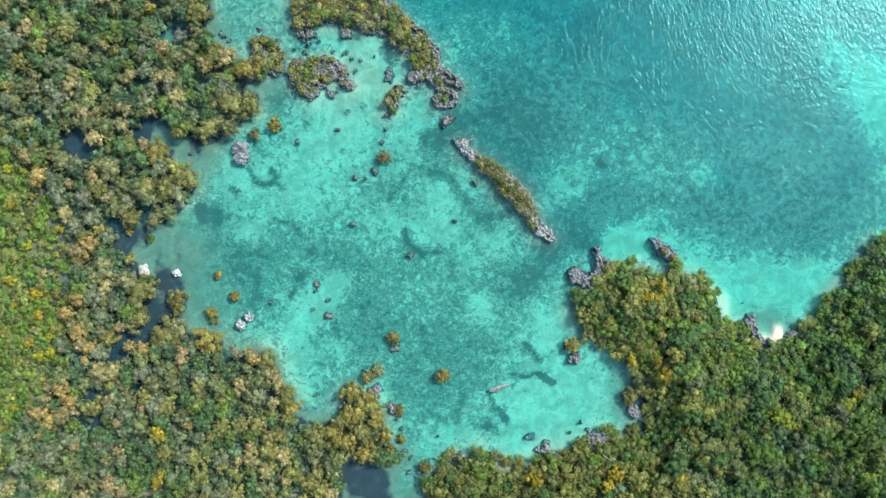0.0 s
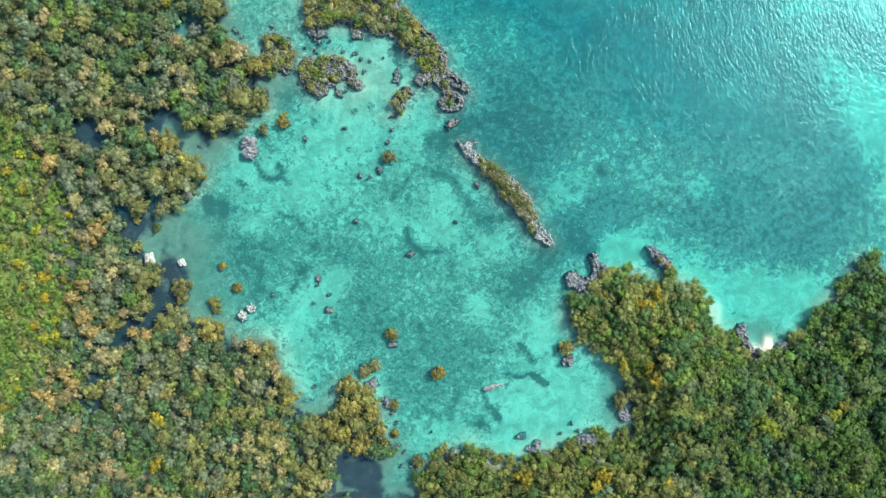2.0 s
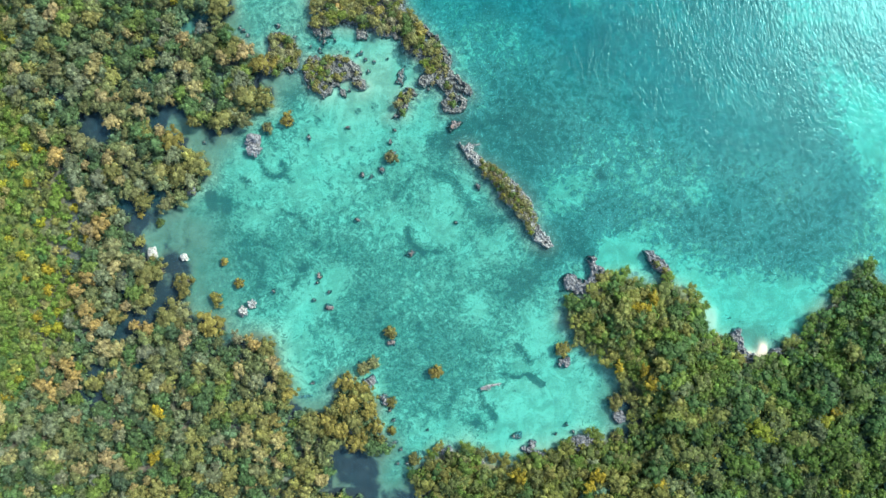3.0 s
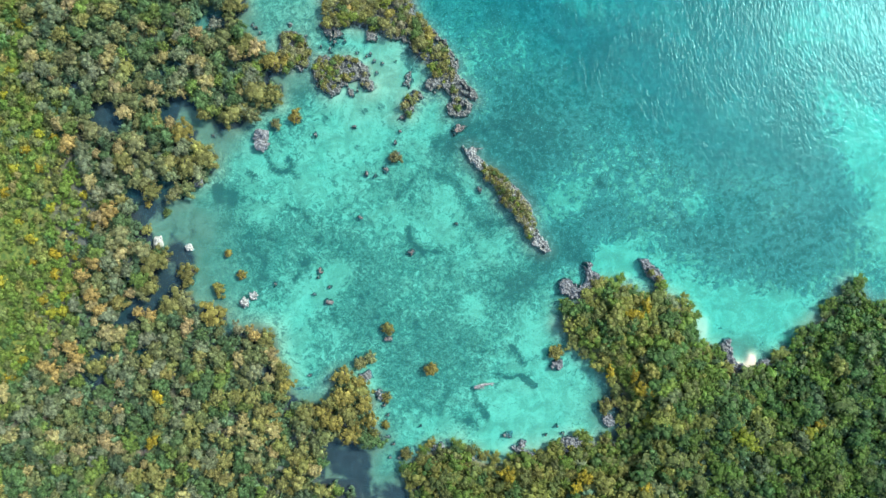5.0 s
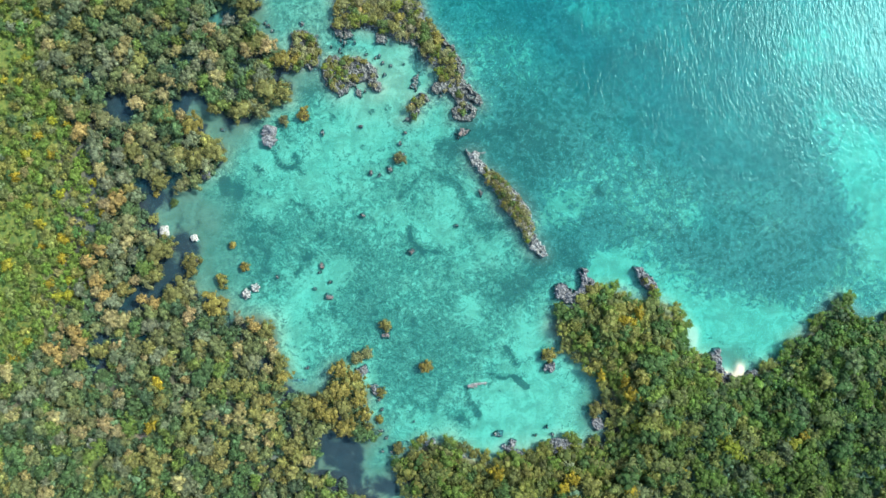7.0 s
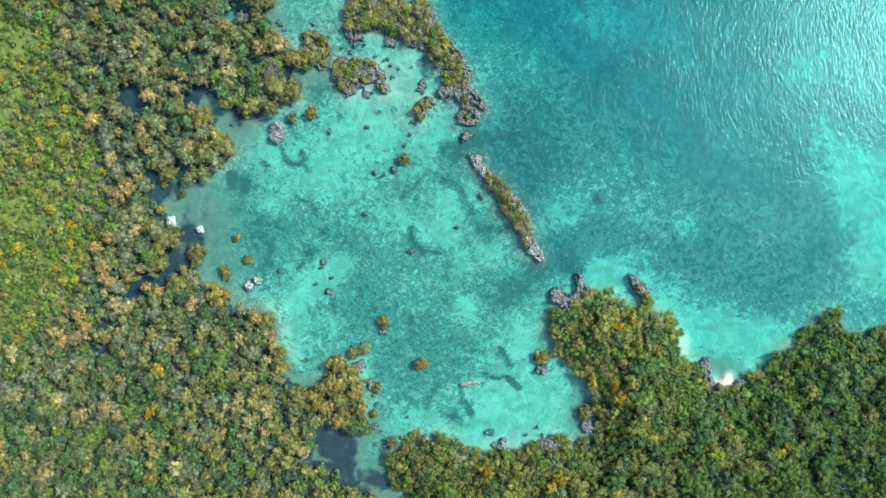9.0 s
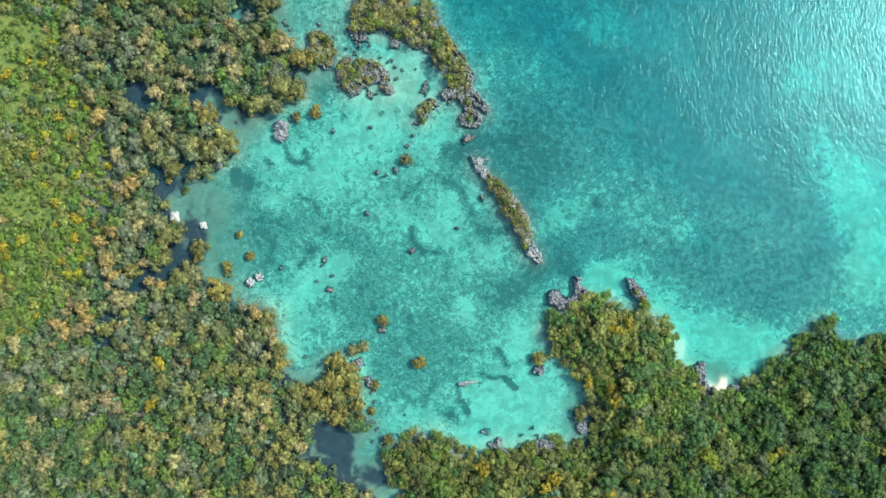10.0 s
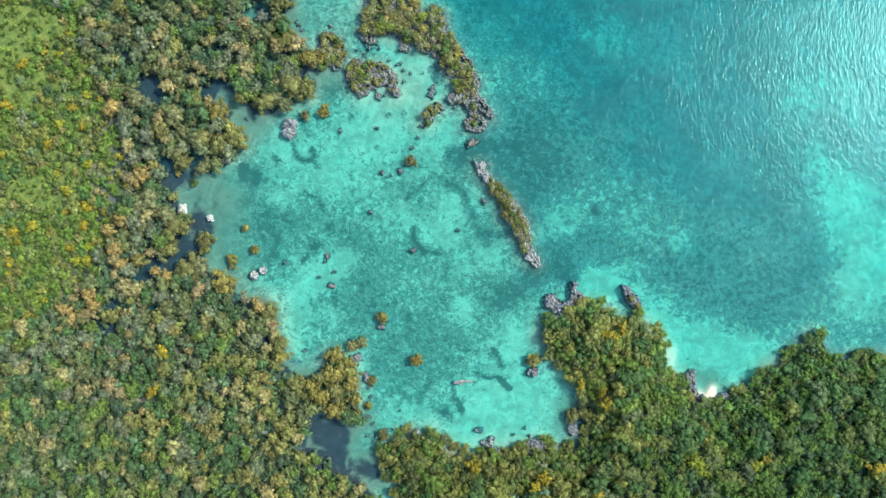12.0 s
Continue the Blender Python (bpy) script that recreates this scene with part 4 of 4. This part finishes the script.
for yx, yy, yr in YELLOW_TREES + YELLOW_SCRUB:
    kind, z = ("shrub", 1.5) if yx < 135 else ("forest_tree", 3.5)
    x, y = on_plan(yx, yy, z)
    size = yr * GRID * 0.85 / (1.0 if kind == "shrub" else 1.4)
    thing = plant(kind, x, y, size * (1.2 if kind == "shrub" else 1.15), np.array(YELLOW) * rng.uniform(0.75, 1.1), "yellow-leaved tree standing out of the green canopy", "tree", "yellow trees")
    if kind == "forest_tree":
        thing.matrix_world = Matrix.Translation((0, 0, 0.5)) @ thing.matrix_world

# shrubs on the rocky islets: outline, spacing, inset, share that grows
BARE = [(780, 124, 8), (792, 138, 10), (745, 126, 7), (735, 142, 6), (800, 150, 10), (772, 184, 6), (612, 140, 7), (548, 168, 7), (520, 150, 5), (574, -22, 9), (572, 2, 7), (575, 118, 15), (600, 130, 14), (590, 142, 8), (560, 160, 8), (762, 136, 9), (806, 146, 14), (772, 158, 7), (690, 196, 11), (448, 115, 8), (640, 20, 10), (735, 45, 8), (775, 100, 8), (700, 80, 6)]
GREEN_TOPS = [(725, 110, 10), (745, 90, 14), (540, 135, 16), (715, 60, 18), (780, 175, 14)]
for key, spacing, inset, share in (("reef", 1.2, 0.25, 0.9), ("north_islet", 0.85, 0.25, 0.95), ("inner_islet", 0.9, 0.2, 0.7), ("point_islet", 1.1, 0.25, 0.95)):
    places, d = scatter(SHORES[key], spacing, VIEW, inset)
    for x, y in places:
        if rng.random() > share or (not free(x, y, BARE, 1) and rng.random() < 0.93):
            continue
        mix = (3, 0.15, 2.8, 1.5, 1.5, 0.5, 0.01, 0.2, 1.2) if free(x, y, GREEN_TOPS, 1) else (2, 0, 0.5, 2.4, 3.8, 0.8, 0, 0, 0)
        if key == "reef" and y > 37 and rng.random() < 0.4:
            plant("mangrove_tree", x, y, rng.uniform(0.5, 0.8), leaf_tint((3, 0, 2, 1.2, 1.4, 1.6, 0, 0, 0.6)) * 1.08, "small golden-green mangrove on the limestone reef", "tree", "mangroves on the reef", 0.7)
            continue
        slim = 0.7 if key == "north_islet" or (key == "reef" and y < 32) else 1.0
        plant("shrub", x, y, rng.uniform(0.55, 1.05) * slim, leaf_tint(mix) * 1.12, "olive and golden shrub on a limestone reef", "shrub", "shrubs on the reef", 0.85, 0.35)
places, d = scatter(SHORES["island"], 0.66, VIEW, 0.1)
mat = [i for i in range(len(places)) if -10.5 < places[i, 0] - places[i, 1] < 12.0 and rng.random() < 0.88]
forest("island_scrub", "shrub", places[mat], rng.uniform(0.36, 0.66, len(mat)), [leaf_tint((1.6, 0, 4.0, 0.5, 0.5, 0.2, 0, 0.0, 2.2)) * 1.12 for _ in mat], "low grey-olive scrub on the long limestone island", "scrub", 0.25)

LONE_BUSHES = [(679, 278, 13), (697, 600, 13), (783, 667, 14), (313, 533, 22), (384, 488, 8), (413, 525, 10), (375, 557, 14), (485, 220, 14), (449, 237, 11), (262, 423, 9),
               (1012, 612, 15), (225, 411, 7), (1118, 700, 18), (1122, 768, 14), (650, 668, 14), (668, 658, 13), (705, 728, 11), (710, 780, 9), (753, 828, 13)]
# ---- rocks ----


def rock_shape(rough):
    bm = bmesh.new()
    bmesh.ops.create_icosphere(bm, subdivisions=3, radius=1)
    off = Vector(rng.uniform(-50, 50, 3))
    for v in bm.verts:
        p = v.co.copy()
        v.co *= 1 + rough * noise.fractal(p * 1.3 + off, 0.9, 2.0, 4) + 0.25 * rough * noise.noise(p * 5 + off)
        v.co.z *= 0.75
    mesh = bpy.data.meshes.new("rock")
    bm.to_mesh(mesh)
    bm.free()
    return mesh


ROCKS = {}
for key, material in (("grey", GREY_ROCK), ("pale", PALE_ROCK), ("white", WHITE_ROCK), ("red", RED_ROCK), ("lilac", LILAC_ROCK)):
    ROCKS[key] = []
    for _ in range(5):
        m = rock_shape({"grey": 0.75, "pale": 0.7, "white": 0.42, "red": 0.6, "lilac": 0.6}[key])
        m.materials.append(material)
        ROCKS[key].append(m)


def rock(key, gx_, gy_, rx, ry, rz, label, turn=None, rise=0.1, group=""):
    """One rock of the given half-lengths in metres, sunk in the bed or standing in the water."""
    x, y = on_plan(gx_, gy_, 0.5)
    ob = new("rock", ROCKS[key][rng.integers(5)])
    bed, top = min(ground_height(x, y), rise - 0.2), rise + 0.75 * rz
    ob.matrix_world = pose(x, y, (bed + top) / 2, 0, 0, rng.uniform(0, 360) if turn is None else turn) @ Matrix.Diagonal((rx, ry, (top - bed) / 1.3 + 0.1, 1))
    return tagged(ob, label, "rock", group)


rock("white", 253, 482, 1.25, 1.0, 0.9, "white limestone boulder at the mangroves' edge")
rock("white", 311, 484, 0.85, 0.65, 0.5, "white limestone boulder standing in shallow water")
rock("lilac", 428, 281, 1.2, 1.0, 1.0, "grey pitted limestone rock at the shore", 20)
rock("lilac", 424, 262, 1.45, 1.25, 1.1, "grey pitted limestone rock at the shore", 0)
rock("lilac", 318, 357, 1.2, 0.9, 0.8, "grey limestone rock beside mangroves")
rock("pale", 425, 577, 0.75, 0.85, 0.6, "pale grey weathered rock beside mangroves", 20)
rock("pale", 441, 562, 0.75, 0.7, 0.6, "pale grey weathered rock beside mangroves", 70)
for bx, by, br in LONE_BUSHES:
    x, y = on_plan(bx, by, 1)
    rock("grey", bx, by, br * 0.075, br * 0.065, 0.1, "low dark rock carrying a bush in the lagoon", rise=-0.1, group="rocks under the bushes")
    plant("bush", x, y, br * GRID, leaf_tint((3.4, 0, 0.8, 0.2, 0.6, 2.2, 0, 0, 0.2)), "golden-olive bush standing alone in the shallow lagoon", "shrub", "lone bushes in the lagoon", 0.8, -0.15)
STONES = [(805, 391, 5), (624, 396, 6), (560, 503, 7), (557, 516, 4), (580, 532, 5), (581, 560, 9), (676, 250, 5), (683, 228, 4), (597, 228, 5), (663, 302, 8), (628, 314, 6),
          (645, 316, 4), (842, 323, 5), (335, 271, 5), (775, 775, 3), (700, 618, 9), (790, 213, 9), (726, 452, 9), (478, 536, 5), (553, 548, 4)]
for sx, sy, sr in STONES:
    rock("red", sx, sy, sr * 0.088, sr * 0.07, sr * 0.03, "brown algae-covered stone in the shallow lagoon", rise=-0.12, group="stones in the lagoon")


def crag(name, label, points, height, material, group, holes=0.5):
    """A jagged limestone mass on an outline: ridged top, undercut pits and a ragged foot that goes down to the bed."""
    poly = outline(points, 0.6)
    cell = 0.13
    xs = np.arange(poly[:, 0].min() - 0.8, poly[:, 0].max() + 0.8, cell)
    ys = np.arange(poly[:, 1].min() - 0.8, poly[:, 1].max() + 0.8, cell)
    vx, vy = np.meshgrid(xs, ys)
    d = shore_distance(poly, vx, vy)
    off = rng.uniform(-40, 40)
    z, rim = np.full(vx.shape, -2.0), np.full(vx.shape, -9.0)
    for j, i in np.argwhere(d > -0.8):
        x, y = vx[j, i], vy[j, i]
        e = d[j, i] + 0.42 * noise.fractal((x * 1.1, y * 1.1, off), 0.7, 2.0, 4)
        ridge = 1 - abs(2 * noise.noise((x * 1.1, y * 1.1, off + 7)))
        top = height * (0.55 + 0.5 * ridge) + 0.3 * noise.fractal((x * 2.6, y * 2.6, off + 3), 0.7, 2.0, 3)
        pit = noise.noise((x * 0.95, y * 0.95, off + 20))
        top -= (height + 0.7) * float(soft(pit, 0.62 - 0.5 * holes, 0.72 - 0.5 * holes))
        rim[j, i] = e
        z[j, i] = -1.1 + (top + 1.1) * float(soft(e, -0.35, 0.15))
    solid = rim > -0.4
    number = np.cumsum(solid.ravel()).reshape(solid.shape) - 1
    ny, nx = solid.shape
    faces = [(number[j, i], number[j, i + 1], number[j + 1, i + 1], number[j + 1, i]) for j in range(ny - 1) for i in range(nx - 1) if solid[j:j + 2, i:i + 2].all()]
    verts = np.stack([vx[solid], vy[solid], z[solid]], 1)
    foot = np.array((*poly.mean(0), 0.0))
    ob = new(name, shape_mesh(name, (verts - foot, [tuple(int(k) for k in f) for f in faces]), material))
    ob.location = foot
    return tagged(ob, label, "rock", group)


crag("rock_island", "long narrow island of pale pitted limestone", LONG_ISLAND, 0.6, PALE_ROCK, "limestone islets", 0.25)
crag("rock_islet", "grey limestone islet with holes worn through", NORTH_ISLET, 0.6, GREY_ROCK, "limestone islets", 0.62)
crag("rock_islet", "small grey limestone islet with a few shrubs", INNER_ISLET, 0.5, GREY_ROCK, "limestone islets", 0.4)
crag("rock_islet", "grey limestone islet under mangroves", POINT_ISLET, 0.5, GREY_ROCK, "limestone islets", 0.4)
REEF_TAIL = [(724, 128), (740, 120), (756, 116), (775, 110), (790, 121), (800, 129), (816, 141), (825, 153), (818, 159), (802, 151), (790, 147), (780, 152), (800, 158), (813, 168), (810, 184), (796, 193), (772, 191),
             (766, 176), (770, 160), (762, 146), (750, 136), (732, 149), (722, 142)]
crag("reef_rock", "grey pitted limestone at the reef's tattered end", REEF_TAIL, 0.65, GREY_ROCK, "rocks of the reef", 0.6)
crag("reef_rock", "brown limestone rim on the reef's seaward side", [(726, 34), (746, 49), (766, 71), (779, 92), (778, 113), (768, 102), (761, 84), (743, 62), (728, 48)], 0.6, GREY_ROCK, "rocks of the reef")
crag("reef_rock", "dark limestone below the reef's shrubs", [(513, 46), (530, 44), (552, 50), (557, 62), (540, 68), (524, 61)], 0.45, GREY_ROCK, "rocks of the reef")
crag("reef_rock", "dark limestone below the reef's shrubs", [(598, 46), (624, 48), (620, 64), (606, 64)], 0.35, GREY_ROCK, "rocks of the reef")
crag("reef_rock", "dark limestone below the reef's shrubs", [(640, 48), (668, 44), (690, 58), (700, 82), (690, 70), (668, 58), (648, 60)], 0.4, GREY_ROCK, "rocks of the reef")
crag("reef_rock", "dark sunken rock in the sandy shallows", [(682, 118), (692, 112), (697, 128), (692, 146), (681, 140)], 0.05, GREY_ROCK, "rocks of the reef")
crag("reef_rock", "small dark limestone block off the islet", [(558, 142), (576, 146), (578, 154), (562, 156)], 0.4, GREY_ROCK, "rocks of the reef", 0.3)
crag("reef_rock", "small dark limestone block off the islet", [(578, 155), (592, 164), (588, 170), (577, 165)], 0.3, GREY_ROCK, "rocks of the reef", 0.3)
crag("reef_rock", "rusty flat rock awash beyond the reef's end", [(778, 216), (790, 211), (798, 202), (807, 206), (796, 214), (784, 222)], 0.1, RED_ROCK, "rocks of the reef", 0.2)
SPUR_EAST = [(1152, 425), (1168, 424), (1186, 438), (1201, 451), (1208, 478), (1204, 496), (1192, 484), (1186, 464), (1168, 453), (1159, 441)]
SPUR_WEST = [(1052, 441), (1062, 438), (1065, 452), (1076, 459), (1085, 466), (1080, 482), (1066, 494), (1050, 510), (1030, 509), (1012, 499), (1007, 486), (1014, 474), (1027, 475), (1036, 485), (1050, 484), (1056, 476), (1056, 460)]
crag("spur_rock", "jagged grey limestone spur of the wooded point", SPUR_EAST, 0.8, LILAC_ROCK, "rocks of the wooded shore", 0.3)
crag("spur_rock", "jagged grey limestone spur of the wooded point", SPUR_WEST, 0.7, LILAC_ROCK, "rocks of the wooded shore", 0.05)
for points, height in (([(1319, 563), (1334, 557), (1341, 575), (1347, 590), (1354, 599), (1369, 604), (1373, 613), (1352, 613), (1338, 604), (1329, 588), (1320, 580)], 0.9),
                       ([(1384, 602), (1397, 590), (1411, 586), (1418, 596), (1401, 607), (1386, 613)], 0.7), 
                       ([(957, 802), (965, 784), (973, 785), (974, 800), (986, 803), (999, 806), (996, 817), (970, 817)], 0.5), ([(1036, 778), (1050, 764), (1076, 767), (1082, 782), (1070, 793), (1048, 797)], 0.7),
                       ([(798, 809), (821, 802), (826, 814), (806, 820)], 0.5), ([(845, 808), (862, 805), (870, 818), (882, 828), (862, 831), (847, 820)], 0.5), ([(1007, 634), (1016, 627), (1026, 625), (1031, 634), (1022, 644), (1016, 640), (1009, 645)], 0.5),
                       ([(1112, 722), (1127, 715), (1137, 730), (1126, 743), (1114, 737)], 0.45), ([(1130, 790), (1146, 786), (1150, 800), (1136, 804)], 0.6), ([(948, 796), (956, 792), (957, 802), (949, 804)], 0.2),
                       ([(936, 772), (946, 770), (948, 780), (938, 782)], 0.0), ([(652, 690), (668, 680), (676, 692), (664, 702)], 0.5), ([(684, 716), (704, 720), (702, 734), (688, 732)], 0.5), ([(690, 800), (704, 806), (698, 816)], 0.4)):
    crag("shore_rock", "dark weathered limestone on the wooded shore", points, height, LILAC_ROCK, "rocks of the wooded shore", 0.25)
SPUR_BUSHES = [(1196, 470), (1202, 484), (1190, 456), (1072, 476), (1074, 490), (1330, 600), (1345, 610), (1400, 602), (1292, 578), (1014, 612), (1008, 618), (1022, 614), (980, 812), (1060, 790), (1176, 446)]
for sx, sy in SPUR_BUSHES:
    x, y = on_plan(sx, sy, 1)
    plant("shrub", x, y, rng.uniform(0.5, 0.85), leaf_tint((3, 0.6, 3, 0.5, 0.5, 1.2, 0, 0, 0.6)), "low olive shrub on a rocky spur", "shrub", "shrubs on the spurs", foot=0.3)
for sx, sy in [(1285, 580), (1298, 575), (1308, 585), (1292, 590), (1340, 617), (1351, 621), (1386, 615), (1318, 596)]:
    x, y = on_plan(sx, sy, 2)
    plant("shrub", x, y, rng.uniform(0.7, 1.1), np.array((0.25, 0.22, 0.15)) * rng.uniform(0.85, 1.15), "dry grey-tan shrub above the little beach", "shrub", "dry shrubs by the beach")
# small rocks: grid x, grid y, half-length in grid squares
LITTLE = [(692, 716, 5), (704, 742, 5), (712, 760, 4), (716, 800, 5), (728, 812, 4), (700, 816, 6), (742, 838, 5), (724, 838, 4), (560, 700, 4), (505, 690, 5), (512, 700, 4), (545, 75, 6), (536, 70, 4), (563, 70, 4), (520, 84, 3), (537, 88, 4), (539, 94, 3), (612, 90, 6), (606, 95, 3), (622, 102, 4), (638, 105, 3), (628, 124, 4), (588, 90, 3), (490, 68, 4), (458, 50, 5), (500, 92, 3),
          (686, 203, 4), (596, 160, 3), (1030, 750, 3), (1010, 768, 4), (1042, 762, 4), (662, 98, 2), (395, 62, 5), (388, 56, 4), (404, 70, 4), (710, 166, 4), (526, 250, 5), (740, 150, 3), (842, 322, 6), (935, 776, 5)]
for sx, sy, size in LITTLE:
    rock("grey", sx, sy, size * 0.1 * rng.uniform(0.8, 1.1), size * 0.1 * rng.uniform(0.6, 0.9), 0.12, "small dark rock in the sandy shallows", rise=-0.12, group="small rocks off the reef")


def log(gx0, gy0, gx1, gy1, radius, label, low=0.0):
    """A fallen trunk with broken stubs and a root plate, lying in the shallows."""
    verts, faces = [], []
    a, b = on_plan(gx0, gy0), on_plan(gx1, gy1)
    mid = (a + b) / 2
    half = (b - a) / 2
    side = np.array((-half[1], half[0])) * 0.3
    bend = side * 0.25
    tube(verts, faces, (-half[0], -half[1], -0.25), (bend[0] * 0.6 - half[0] * 0.4, bend[1] * 0.6 - half[1] * 0.4, 0.0), radius * 1.15, radius, 8)
    tube(verts, faces, (bend[0] * 0.6 - half[0] * 0.4, bend[1] * 0.6 - half[1] * 0.4, 0.0), (bend[0], bend[1], 0.06), radius, radius * 0.85, 8)
    tube(verts, faces, (bend[0], bend[1], 0.06), (half[0], half[1], 0.12), radius * 0.85, radius * 0.3, 8)
    for k in range(11):
        u = rng.uniform(-0.9, 0.8)
        w = rng.choice((-1, 1)) * rng.uniform(0.5, 1.3)
        tube(verts, faces, (half[0] * u, half[1] * u, 0.0), (half[0] * (u + 0.25) + side[0] * w, half[1] * (u + 0.25) + side[1] * w, rng.uniform(-0.1, 0.35)), radius * 0.45, radius * 0.12, 5)
    ob = new("log", shape_mesh("log", (np.array(verts), faces), DRIFT))
    ob.location = (mid[0], mid[1], low)
    return tagged(ob, label, "log")


DRIFT = rock_material("bleached_wood", (0.14, 0.15, 0.15), (0.38, 0.41, 0.40), (0.22, 0.21, 0.19))
log(868, 692, 904, 680, 0.32, "bleached fallen trunk lying in the lagoon")
log(535, 728, 562, 722, 0.26, "sunken brown trunk near the mangroves", -0.35)
log(842, 246, 826, 248, 0.1, "pale driftwood on the island")
